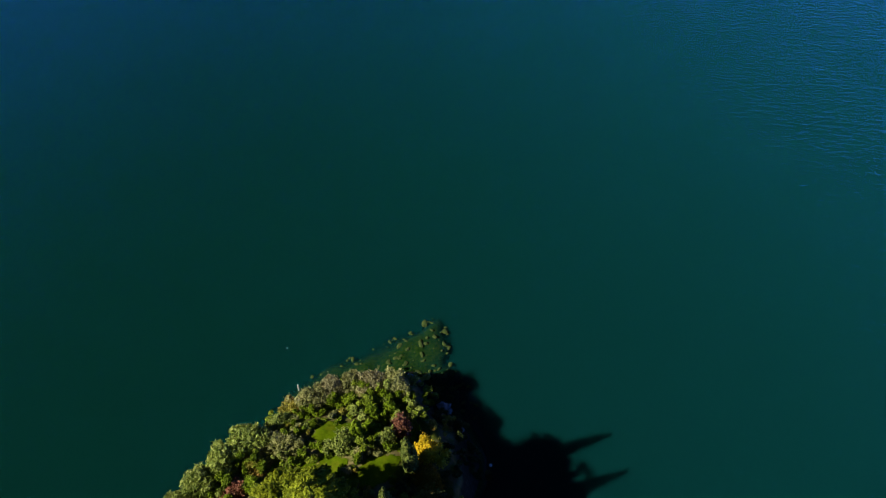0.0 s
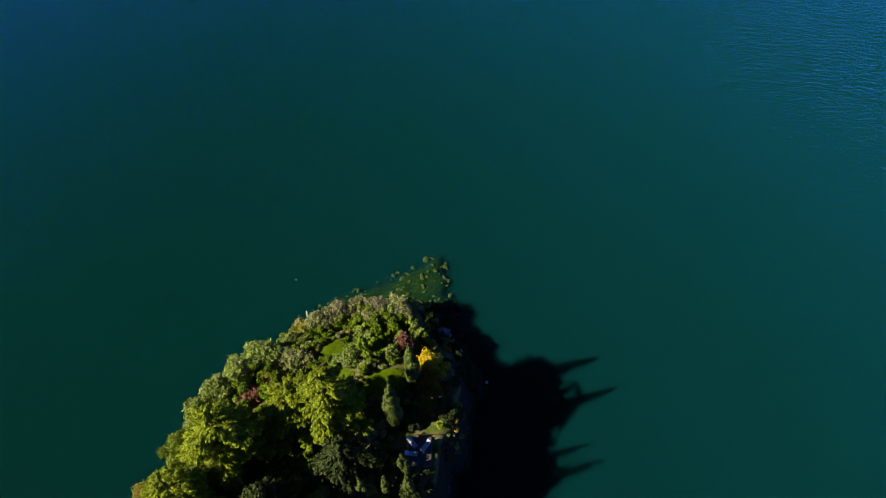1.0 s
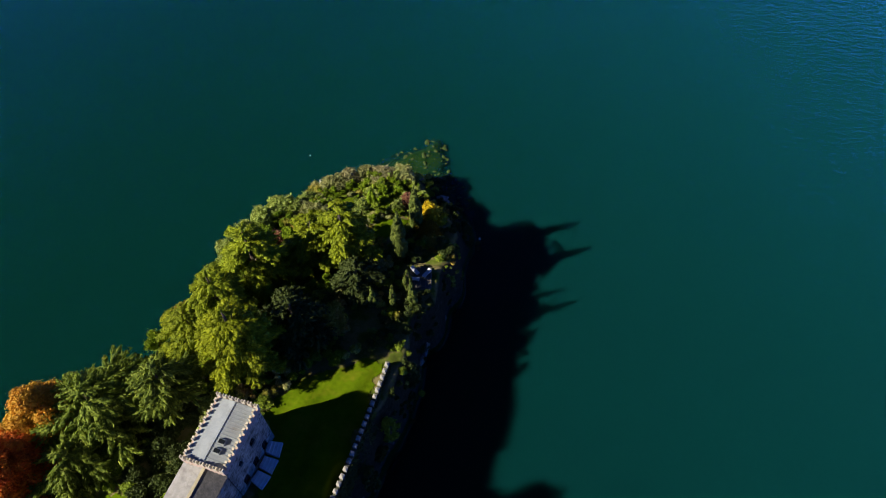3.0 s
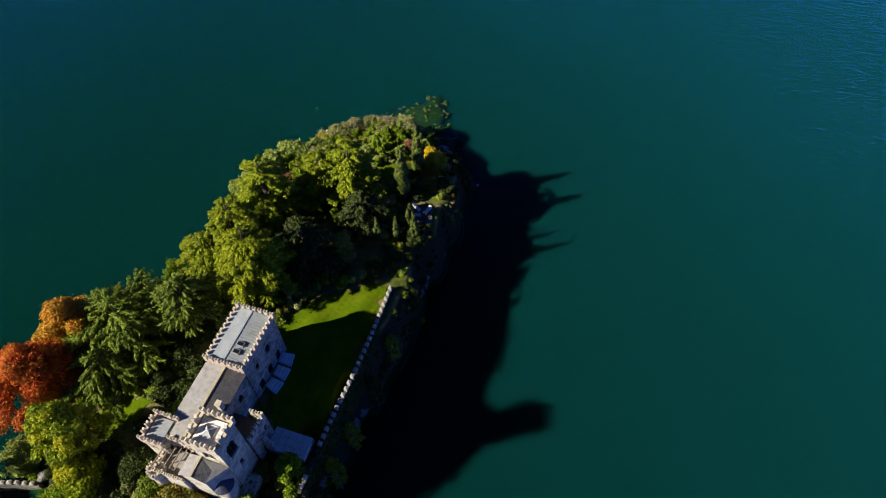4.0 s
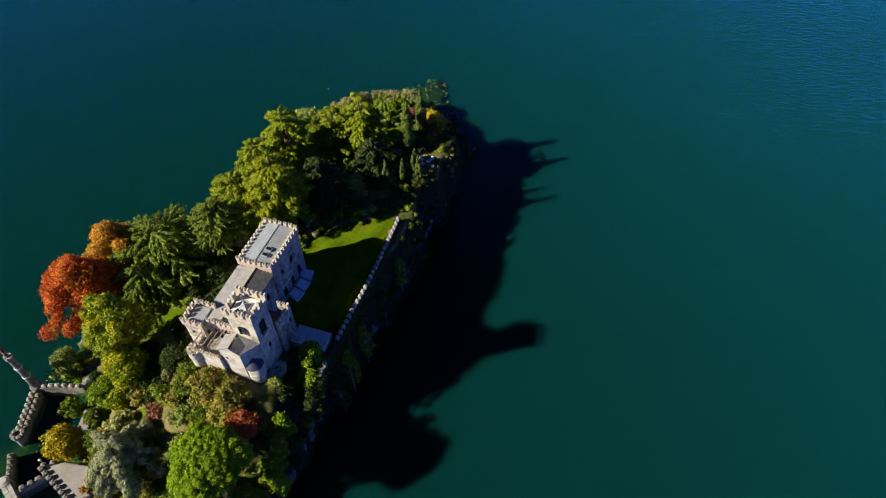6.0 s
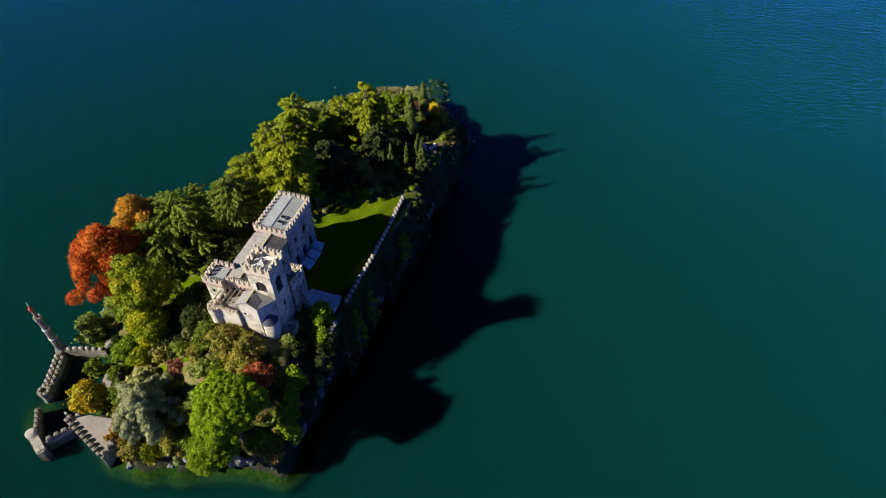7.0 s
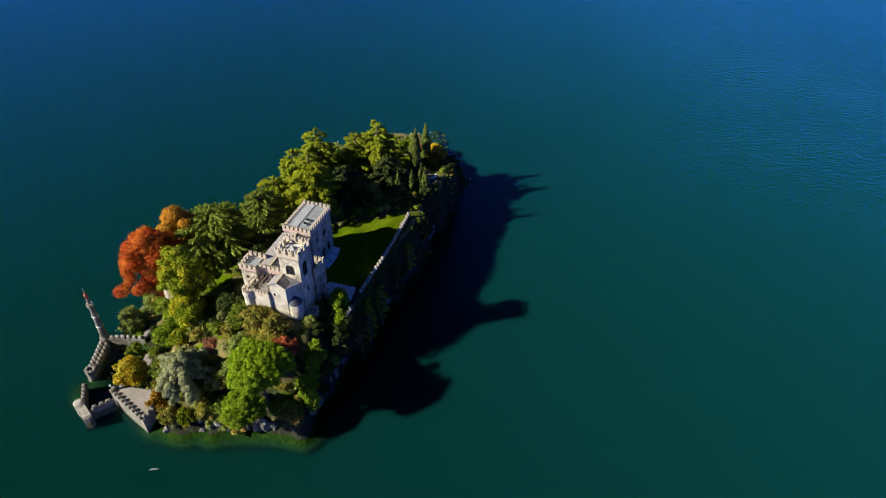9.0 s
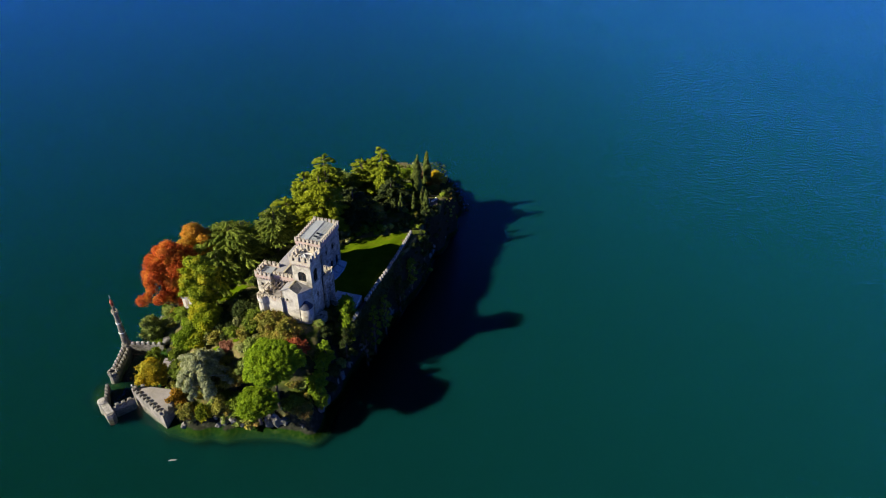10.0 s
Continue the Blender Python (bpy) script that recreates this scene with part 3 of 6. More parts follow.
def window(parent, x, y, z, rz, w, h, arched=True, lights=1):
    """A window set in an opening: frame, panes and sill; local x runs along the wall, y goes inwards."""
    win = new("window")
    win.parent = parent
    win.matrix_basis = pose(x, y, z, 0, 0, rz)
    bm = bmesh.new()
    t = 0.09
    box(bm, -w / 2, -w / 2 + t, 0.16, 0.28, 0, h)
    box(bm, w / 2 - t, w / 2, 0.16, 0.28, 0, h)
    box(bm, -w / 2 + t, w / 2 - t, 0.16, 0.28, h - t, h)
    box(bm, -w / 2 + t, w / 2 - t, 0.16, 0.28, 0, t)
    for k in range(1, lights):
        c = -w / 2 + w * k / lights
        box(bm, c - t / 2, c + t / 2, 0.14, 0.26, t, h - t)
    box(bm, -w / 2 + t, w / 2 - t, 0.17, 0.25, h * 0.6, h * 0.6 + t * 0.7)
    part("window_frame", bm, M_DARK_FRAME, win)
    if arched:
        # the head closed to a pointed arch
        bm = bmesh.new()
        a = w * 0.55 / lights
        half = [(w / 2 - w * 0.5 / lights * math.sin(q) * 0.98, h - a * (1 - math.sin(q) ** 1.3)) for q in (0.0, 0.4, 0.8, 1.2, 1.5)]
        pts = [(-w / 2, h + 0.03)] + [(-px, pz) for px, pz in half] + [(px, pz) for px, pz in half[::-1]] + [(w / 2, h + 0.03)]
        f = [bm.verts.new((px, 0.02, pz)) for px, pz in pts]
        b = [bm.verts.new((px, 0.13, pz)) for px, pz in pts]
        bm.faces.new(f)
        bm.faces.new(b[::-1])
        for i in range(len(pts)):
            k = (i + 1) % len(pts)
            bm.faces.new((f[k], f[i], b[i], b[k]))
        part("arch", bm, M_MERLON, win)
    bm = bmesh.new()
    box(bm, -w / 2 + t * 0.5, w / 2 - t * 0.5, 0.2, 0.22, t * 0.5, h - t * 0.5)
    part("pane", bm, M_GLASS, win)
    bm = bmesh.new()
    box(bm, -w / 2 - 0.12, w / 2 + 0.12, -0.1, 0.14, -0.14, -0.003)
    part("window_sill", bm, M_MERLON, win)
    return win


def block_walls(name, x0, x1, y0, y1, z0, z1, mat, holes=None, thick=0.4, label=""):
    """Four walls round a rectangle, as one mesh with real openings. holes: side -> [(s0, s1, z0, z1)] with s from the side's left, seen from outside."""
    holes = holes or {}
    bm = bmesh.new()
    t = thick
    slab_wall(bm, (x0, y0), (x1, y0), z0, z1, t, holes.get("s", ()))
    slab_wall(bm, (x1, y0 + t), (x1, y1 - t), z0, z1, t, [(a - t, b - t, c, d) for a, b, c, d in holes.get("e", ())])
    slab_wall(bm, (x1, y1), (x0, y1), z0, z1, t, holes.get("n", ()))
    slab_wall(bm, (x0, y1 - t), (x0, y0 + t), z0, z1, t, [(a - t, b - t, c, d) for a, b, c, d in holes.get("w", ())])
    ob = part(name, bm, mat, castle, label)
    for side, hs in holes.items():
        for a, b, c, d in hs:
            s = (a + b) / 2
            px, py, rz = {"s": (x0 + s, y0, 0), "e": (x1, y0 + s, 90), "n": (x1 - s, y1, 180), "w": (x0, y1 - s, -90)}[side]
            window(castle, px, py, c, rz, b - a, d - c, d - c > 1.0, 2 if b - a > 0.95 else 1)
    return ob


def corbels(x0, x1, y0, y1, z, sides="swen", pitch=0.62):
    """The little stone brackets that carry a parapet."""
    bm = bmesh.new()
    def run(ax, ay, bx, by, nx, ny):
        k = max(2, round(math.hypot(bx - ax, by - ay) / pitch))
        for i in range(k):
            f = (i + 0.5) / k
            cx, cy = ax + (bx - ax) * f, ay + (by - ay) * f
            hx, hy = (0.13, 0.1) if nx == 0 else (0.1, 0.13)
            cx, cy = cx + nx * 0.1, cy + ny * 0.1
            box(bm, cx - hx, cx + hx, cy - hy, cy + hy, z - 0.32, z)
    if "s" in sides:
        run(x0, y0, x1, y0, 0, -1)
    if "n" in sides:
        run(x0, y1, x1, y1, 0, 1)
    if "w" in sides:
        run(x0, y0, x0, y1, -1, 0)
    if "e" in sides:
        run(x1, y0, x1, y1, 1, 0)
    tagged(part("corbel_course", bm, M_BRICK, castle, "row of pink brick corbels"), kind="stuff")


def parapet(x0, x1, y0, y1, z, h, t, mat, sides="swen", out=0.18):
    """A low wall round a roof edge, standing a little proud of the wall below."""
    bm = bmesh.new()
    a0, a1, b0, b1 = x0 - out, x1 + out, y0 - out, y1 + out
    if "s" in sides:
        box(bm, a0, a1, b0, b0 + t, z, z + h)
    if "n" in sides:
        box(bm, a0, a1, b1 - t, b1, z, z + h)
    if "w" in sides:
        box(bm, a0, a0 + t, b0 + t, b1 - t, z, z + h)
    if "e" in sides:
        box(bm, a1 - t, a1, b0 + t, b1 - t, z, z + h)
    part("parapet", bm, mat, castle)


def crown(x0, x1, y0, y1, z, pitch, me, t=0.36, sides="swen", out=0.18):
    a0, a1, b0, b1 = x0 - out + t / 2, x1 + out - t / 2, y0 - out + t / 2, y1 + out - t / 2
    w = 0.1
    if "s" in sides:
        merlon_row((a0 + w, b0), (a1 - w, b0), z, pitch, me, castle)
    if "n" in sides:
        merlon_row((a1 - w, b1), (a0 + w, b1), z, pitch, me, castle)
    if "e" in sides:
        merlon_row((a1, b0), (a1, b1), z, pitch, me, castle, "n" in sides, "s" in sides)
    if "w" in sides:
        merlon_row((a0, b1), (a0, b0), z, pitch, me, castle, "s" in sides, "n" in sides)


# --- long wing
WX0, WX1, WY0, WY1 = -5.95, 0.1, 5.15, 14.5
block_walls("wing_wall", WX0, WX1, WY0, WY1, -2.0, 9.3, M_STONE,
            {"e": [(2.2, 2.9, 5.6, 7.0), (5.2, 6.3, 5.3, 7.0), (1.3, 2.5, 0.3, 2.6), (4.0, 5.2, 0.3, 2.6), (6.6, 7.8, 0.3, 2.6)],
             "n": [(2.0, 3.0, 4.6, 6.4)], "w": [(2.0, 2.9, 4.6, 6.2), (5.6, 6.5, 4.6, 6.2)]}, label="grey rubble stone wing wall")
corbels(WX0, WX1, WY0, WY1, 9.3)
parapet(WX0, WX1, WY0, WY1, 9.3, 0.75, 0.36, M_BRICK)
crown(WX0, WX1, WY0, WY1, 10.05, 0.98, ME_MERLON, sides="sen")
merlon_row((WX0, WY1 - 0.8), (WX0, WY0 + 0.8), 10.05, 0.98, ME_SMALL_MERLON, castle)
bm = bmesh.new()
rx = -3.1
for pts in ([(WX0 + 0.2, 10.12), (rx, 10.45), (rx, 10.35), (WX0 + 0.2, 10.02)],):
    f = [bm.verts.new((x, WY0 + 0.25, z)) for x, z in pts]
    b = [bm.verts.new((x, WY1 - 0.25, z)) for x, z in pts]
    bm.faces.new(f)
    bm.faces.new(b[::-1])
    for i in range(4):
        bm.faces.new((f[i - 1], f[i], b[i], b[i - 1]))
part("roof", bm, M_METAL_ROOF, castle, "pale grey sheet-metal roof slope")
bm = bmesh.new()
pts = [(rx, 10.44), (WX1 - 0.2, 9.95), (WX1 - 0.2, 9.85), (rx, 10.34)]
f = [bm.verts.new((x, WY0 + 0.25, z)) for x, z in pts]
b = [bm.verts.new((x, WY1 - 0.25, z)) for x, z in pts]
bm.faces.new(f)
bm.faces.new(b[::-1])
for i in range(4):
    bm.faces.new((f[i - 1], f[i], b[i], b[i - 1]))
seamed = part("roof", bm, M_METAL_ROOF, castle, "grey standing-seam metal roof slope")
bm = bmesh.new()
bar(bm, (0, 0, 0), (WX1 - 0.3 - rx, 0, -0.49), 0.07, 0.07)
ME_SEAM = bpy.data.meshes.new("seam")
bmesh.ops.recalc_face_normals(bm, faces=bm.faces)
bm.to_mesh(ME_SEAM)
bm.free()
ME_SEAM.materials.append(M_METAL_ROOF)
for k in range(18):
    share("seam", ME_SEAM, seamed, pose(rx + 0.05, WY0 + 0.5 + k * 0.49, 10.45))
bm = bmesh.new()
box(bm, rx - 0.12, rx + 0.12, WY0 + 0.25, WY1 - 0.25, 10.43, 10.53)
part("ridge_cap", bm, M_METAL_ROOF, castle)


def dormer(x, y, z):
    """A raised roof light with a dark pane."""
    d = new("roof_light")
    d.parent = castle
    d.matrix_basis = pose(x, y, z, 0, 9, 0)
    bm = bmesh.new()
    box(bm, -0.5, 0.5, -0.36, 0.36, -0.1, 0.34)
    bmesh.ops.bevel(bm, geom=bm.edges[:], offset=0.04, segments=1)
    part("kerb", bm, M_METAL_ROOF, d)
    bm = bmesh.new()
    box(bm, -0.42, 0.42, -0.28, 0.28, 0.345, 0.37)
    part("pane", bm, M_GLASS, d)


dormer(-2.05, 8.6, 10.25)
dormer(-2.05, 7.3, 10.25)

# --- the three flights of steps on the lawn side of the wing
for k, (sx, sy, rz) in enumerate(((1.1, 12.6, 10), (1.4, 10.2, 0), (1.3, 7.9, -10))):
    st = thing("garden_steps", CASTLE @ pose(sx, sy, 0, 0, 0, rz), "flight of pale stone steps down to the lawn", "steps", "steps beside the wing")
    for j in range(4):
        bm = bmesh.new()
        w = 0.86 + 0.07 * j
        box(bm, -0.9 + 0.48 * j, -0.42 + 0.48 * j + 0.03, -w, w, -1.5, 0.6 - 0.2 * j)
        bmesh.ops.bevel(bm, geom=bm.edges[:], offset=0.025, segments=1)
        part("step", bm, M_SLAB, st)

# --- hall between wing and tower
HX0, HX1, HY0, HY1, HR = -6.1, -0.1, -6.4, 5.13, -2.85
block_walls("hall_wall", HX0, HX1, HY0, HY1, -2.0, 8.5, M_STONE,
            {"e": [(2.0, 2.9, 4.6, 6.4), (5.4, 6.3, 4.6, 6.4), (8.6, 9.5, 4.6, 6.4)], "w": [(2, 2.8, 3.2, 4.8), (5, 5.8, 3.2, 4.8)],
             "s": [(1.5, 2.3, 5.6, 7.2), (3.2, 4.4, 5.5, 7.6)]})


def roof_slope(name, xa, za, xb, zb, y0, y1, mat, label, thick=0.14):
    bm = bmesh.new()
    f = [bm.verts.new(p) for p in ((xa, y0, za), (xb, y0, zb), (xb, y1, zb), (xa, y1, za))]
    lo = [bm.verts.new(v.co - Vector((0, 0, thick))) for v in f]
    bm.faces.new(f)
    bm.faces.new(lo[::-1])
    for i in range(4):
        bm.faces.new((f[i - 1], lo[i - 1], lo[i], f[i]))
    return part(name, bm, mat, castle, label)


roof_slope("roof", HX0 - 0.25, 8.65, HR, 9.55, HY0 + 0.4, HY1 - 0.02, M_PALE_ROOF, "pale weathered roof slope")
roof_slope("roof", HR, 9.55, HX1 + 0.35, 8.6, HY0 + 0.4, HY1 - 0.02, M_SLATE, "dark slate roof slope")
bm = bmesh.new()
box(bm, HR - 0.2, HR + 0.2, HY0 + 0.5, HY1 - 0.02, 9.5, 9.64)
part("ridge_cap", bm, M_RIDGE, castle, "yellowed stone ridge")
for y0, y1 in ((HY0 + 0.02, HY0 + 0.38),):
    bm = bmesh.new()
    f = [(HX0 + 0.1, 8.5), (HX1 - 0.1, 8.5), (HX1 - 0.1, 8.6), (HR, 9.4), (HX0 + 0.1, 8.6)]
    a = [bm.verts.new((x, y0, z)) for x, z in f]
    b = [bm.verts.new((x, y1, z)) for x, z in f]
    bm.faces.new(a)
    bm.faces.new(b[::-1])
    for i in range(5):
        bm.faces.new((a[i - 1], a[i], b[i], b[i - 1]))
    part("gable", bm, M_PLASTER, castle)
# battlement in front of the hall roof
bm = bmesh.new()
box(bm, -5.0, 0.2, HY0 - 0.35, HY0 - 0.005, 8.2, 9.0)
part("parapet", bm, M_BRICK, castle)
merlon_row((-4.7, HY0 - 0.18), (-0.1, HY0 - 0.18), 9.0, 0.9, ME_MERLON, castle)
corbels(-5.0, 0.2, HY0 - 0.25, HY0, 8.2, "s")
bm = bmesh.new()
box(bm, -0.75, -0.1, -0.9, -0.2, 8.0, 10.4)
bmesh.ops.bevel(bm, geom=bm.edges[:], offset=0.04, segments=1)
ch = part("chimney", bm, M_MERLON, castle, "pale stone chimney")
bm = bmesh.new()
box(bm, -0.85, 0.0, -1.0, -0.1, 10.4, 10.6)
part("chimney_cap", bm, M_MERLON, ch)

# --- corner block with a flat roof
BX0, BX1, BY0, BY1 = -8.45, -5.15, -7.8, -3.95
block_walls("corner_wall", BX0, BX1, BY0, BY1, -1.5, 8.6, M_PALE_STONE,
            {"s": [(0.9, 1.5, 6.4, 7.2)], "w": [(1.5, 2.3, 5.2, 6.8)], "e": [(0.5, 1.1, 6.0, 7.4)]})
corbels(BX0, BX1, BY0, BY1, 8.6, "swn")
parapet(BX0, BX1, BY0, BY1, 8.6, 0.6, 0.36, M_BRICK, "swn")
crown(BX0, BX1, BY0, BY1, 9.2, 0.92, ME_MERLON, sides="swn")
bm = bmesh.new()
box(bm, BX0 + 0.4, BX1 - 0.4, BY0 + 0.4, BY1 - 0.4, 8.4, 9.15)
part("flat_roof", bm, M_METAL_ROOF, castle, "flat grey roof")

# --- tower
TX0, TX1, TY0, TY1 = 0.25, 4.45, -7.4, -3.3
block_walls("tower_wall", TX0, TX1, TY0, TY1, -1.5, 13.7, M_PALE_STONE,
            {"s": [(1.15, 3.0, 9.4, 11.8)], "e": [(1.05, 2.75, 8.7, 11.9), (1.6, 2.3, 4.6, 6.0)], "w": [(1.5, 2.5, 10, 11.6)], "n": [(1.6, 2.6, 10.2, 11.8)]},
            label="tall square tower wall of pale stone")
corbels(TX0, TX1, TY0, TY1, 13.7, pitch=0.55)
parapet(TX0, TX1, TY0, TY1, 13.7, 0.75, 0.42, M_MERLON, out=0.24)
crown(TX0, TX1, TY0, TY1, 14.45, 1.4, ME_TOWER_MERLON, 0.42, out=0.24)
bm = bmesh.new()
box(bm, TX0 + 0.4, TX1 - 0.4, TY0 + 0.4, TY1 - 0.4, 13.5, 14.3)
part("flat_roof", bm, M_SLAB, castle, "pale paved tower platform")
hat = new("roof_lantern")
hat.parent = castle
hat.matrix_basis = pose(2.3, -5.4, 14.3)
bm = bmesh.new()
s = 0.85
apex = (0, 0, 0.75)
cs = [(-s, -s, 0.1), (s, -s, 0.1), (s, s, 0.1), (-s, s, 0.1)]
for i in range(4):
    bar(bm, cs[i], cs[(i + 1) % 4], 0.12, 0.14)
    bar(bm, cs[i], apex, 0.1, 0.1)
part("lantern_frame", bm, M_WHITE, hat, "white lantern frame")
bm = bmesh.new()
vs = [bm.verts.new((x * 0.95, y * 0.95, 0.13)) for x, y, z in cs]
top = bm.verts.new((0, 0, 0.7))
for i in range(4):
    bm.faces.new((vs[i], vs[(i + 1) % 4], top))
bm.faces.new(vs[::-1])
part("pane", bm, M_METAL_ROOF, hat)

# --- chapel in front of the tower: gabled nave, canted wall, round apse
NX0, NX1, NY0, NY1, NR = -1.3, 2.5, -10.2, -7.42, 0.65
bm = bmesh.new()
foot = [(NX0, NY0 + 0.1), (NX1 - 0.2, NY0 + 0.1), (4.1, -7.6), (4.1, NY1), (NX0, NY1)]
for a, b in zip(foot, foot[1:] + foot[:1]):
    if a == foot[3]:
        continue
    hs = []
    if a == foot[0]:
        hs = [(0.8, 1.3, 5.6, 6.3)]
    slab_wall(bm, a, b, -3.5, 8.2, 0.35, hs)
part("chapel_wall", bm, M_PLASTER, castle, "white plastered chapel wall")
window(castle, NX0 + 1.05, NY0 + 0.1, 5.6, 0, 0.5, 0.7, False)
ridge_f, ridge_b = (NR, NY0 + 0.0, 9.35), (NR, NY1, 9.35)
eave_w0, eave_w1 = (NX0 - 0.2, NY0 - 0.1, 8.25), (NX0 - 0.2, NY1, 8.25)


def sheet(pts, mat, label, thick=0.12, name="roof"):
    bm = bmesh.new()
    hi = [bm.verts.new(p) for p in pts]
    lo = [bm.verts.new((p[0], p[1], p[2] - thick)) for p in pts]
    bm.faces.new(hi)
    bm.faces.new(lo[::-1])
    for i in range(len(pts)):
        bm.faces.new((hi[i - 1], lo[i - 1], lo[i], hi[i]))
    return part(name, bm, mat, castle, label)


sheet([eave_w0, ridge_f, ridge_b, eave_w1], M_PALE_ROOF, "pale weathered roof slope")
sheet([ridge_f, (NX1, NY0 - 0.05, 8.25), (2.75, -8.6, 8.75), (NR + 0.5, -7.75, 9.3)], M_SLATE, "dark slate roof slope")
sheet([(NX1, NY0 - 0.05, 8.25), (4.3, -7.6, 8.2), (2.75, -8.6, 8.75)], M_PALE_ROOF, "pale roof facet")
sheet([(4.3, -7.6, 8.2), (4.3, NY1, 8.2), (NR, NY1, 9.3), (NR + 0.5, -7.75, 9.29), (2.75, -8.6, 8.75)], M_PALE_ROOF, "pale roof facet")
bm = bmesh.new()
bar(bm, (NR, NY0 - 0.02, 9.37), (NR, NY1, 9.37), 0.3, 0.16)
part("ridge_cap", bm, M_RIDGE, castle, "yellowed stone ridge")
bm = bmesh.new()
f = [(NX0, NY0 + 0.1, 8.2), (NX1 - 0.2, NY0 + 0.1, 8.2), (NR, NY0 + 0.1, 9.2)]
a = [bm.verts.new(p) for p in f]
b = [bm.verts.new((p[0], p[1] + 0.3, p[2])) for p in f]
bm.faces.new(a)
bm.faces.new(b[::-1])
for i in range(3):
    bm.faces.new((a[i - 1], a[i], b[i], b[i - 1]))
part("gable", bm, M_PLASTER, castle)
# apse
AX, AY, AR = 3.15, -8.85, 1.35
ring = [(AX + AR * math.cos(q), AY + AR * math.sin(q)) for q in (radians(-150 + 210 * i / 14) for i in range(15))]
bm = bmesh.new()
prism(bm, ring, -3.5, 4.1)
part("apse_wall", bm, M_PLASTER, castle, "round white apse wall", True)
bm = bmesh.new()
k = len(ring)
base = [bm.verts.new((AX + (x - AX) * 1.1, AY + (y - AY) * 1.1, 4.1)) for x, y in ring]
top = bm.verts.new((3.0, -8.75, 5.9))
for i in range(k):
    bm.faces.new((base[i], base[(i + 1) % k], top))
bm.faces.new(base[::-1])
part("apse_roof", bm, M_SLATE_BLUE, castle, "blue-black slate half-cone roof")
q = radians(-75)
window(castle, AX + (AR + 0.03) * math.cos(q), AY + (AR + 0.03) * math.sin(q), 2.6, math.degrees(q) + 90, 0.6, 0.75, False)

# --- terrace with battlement and pergola
bm = bmesh.new()
box(bm, -6.2, NX0 - 0.01, -10.6, HY0 - 0.36, -3.5, 5.3)
part("terrace_wall", bm, M_PLASTER, castle, "white terrace wall")
bm = bmesh.new()
box(bm, -5.8, NX0 - 0.02, -10.2, HY0 - 0.5, 5.3, 5.35)
part("terrace_floor", bm, M_PAVING, castle)
bm = bmesh.new()
box(bm, -6.2, NX0 - 0.02, -10.6, -10.25, 5.3, 6.0)
box(bm, -6.2, -5.85, -10.25, -7.85, 5.3, 6.0)
part("parapet", bm, M_MERLON, castle)
merlon_row((-5.9, -10.42), (NX0 - 0.4, -10.42), 6.0, 0.72, ME_SMALL_MERLON, castle)
merlon_row((-6.02, -8.1), (-6.02, -9.9), 6.0, 0.72, ME_SMALL_MERLON, castle)
bm = bmesh.new()
tube(bm, [((-5.9, -10.2, -3.5), 1.25), ((-5.9, -10.2, 4.6), 1.1), ((-5.9, -10.2, 5.0), 1.25), ((-5.9, -10.2, 5.85), 1.25)], 16)
part("bastion", bm, M_PLASTER, castle, "round pale corner bastion of the terrace")
for k in range(6):
    q = radians(-205 + 40 * k)
    share("merlon", ME_SMALL_MERLON, castle, pose(-5.9 + 1.05 * math.cos(q), -10.2 + 1.05 * math.sin(q), 5.84, 0, 0, math.degrees(q) + 90))
pg = thing("pergola", CASTLE @ pose(-3.6, -8.6, 5.35), "weathered timber pergola on the terrace", "pergola")
for i in range(6):
    bm = bmesh.new()
    bar(bm, (-2.3 + 0.8 * i, -1.2, 2.05), (-2.1 + 0.8 * i, 1.7, 2.15), 0.12, 0.16)
    part("beam", bm, M_WOOD, pg)
for x in (-2.2, 0.0, 1.8):
    bm = bmesh.new()
    tube(bm, [((x, -1.0, 0), 0.09), ((x, -1.0, 1.97), 0.08)], 8)
    part("post", bm, M_WOOD, pg)

# --- east gate turret, stepped walls
GX0, GX1, GY0, GY1 = 3.0, 5.1, -3.2, 0.9
bm = bmesh.new()
slab_wall(bm, (GX1, GY0), (GX1, GY1), -0.8, 7.2, 0.45, [(1.2, 3.0, -0.8, 2.4), (2.9, 3.5, 4.2, 5.4)])
slab_wall(bm, (GX1 - 0.45, GY1), (GX0, GY1), -0.8, 7.2, 0.45)
part("gate_wall", bm, M_STONE, castle, "grey stone gate wall")
merlon_row((GX1 - 0.22, GY0 + 0.2), (GX1 - 0.22, GY1 - 0.3), 7.2, 0.95, ME_MERLON, castle)
merlon_row((GX1 - 0.9, GY1 - 0.22), (GX0 + 0.3, GY1 - 0.22), 7.2, 0.9, ME_MERLON, castle)
bm = bmesh.new()
box(bm, -0.28, GX1 - 0.46, -2.8, GY1 - 0.5, -0.6, 5.0)
part("annex_wall", bm, M_STONE, castle)
bm = bmesh.new()
box(bm, -0.29, GX1 - 0.46, -2.9, GY1 - 0.46, 5.0, 5.16)
part("flat_roof", bm, M_SLATE, castle, "dark flat roof")
bm = bmesh.new()
prism(bm, [(GX1, -1.6), (GX1 + 1.6, -1.6), (GX1 + 1.6, -0.9), (GX1, -0.9)], -0.8, [4.6, 1.0, 1.0, 4.6])
part("buttress", bm, M_STONE, castle)
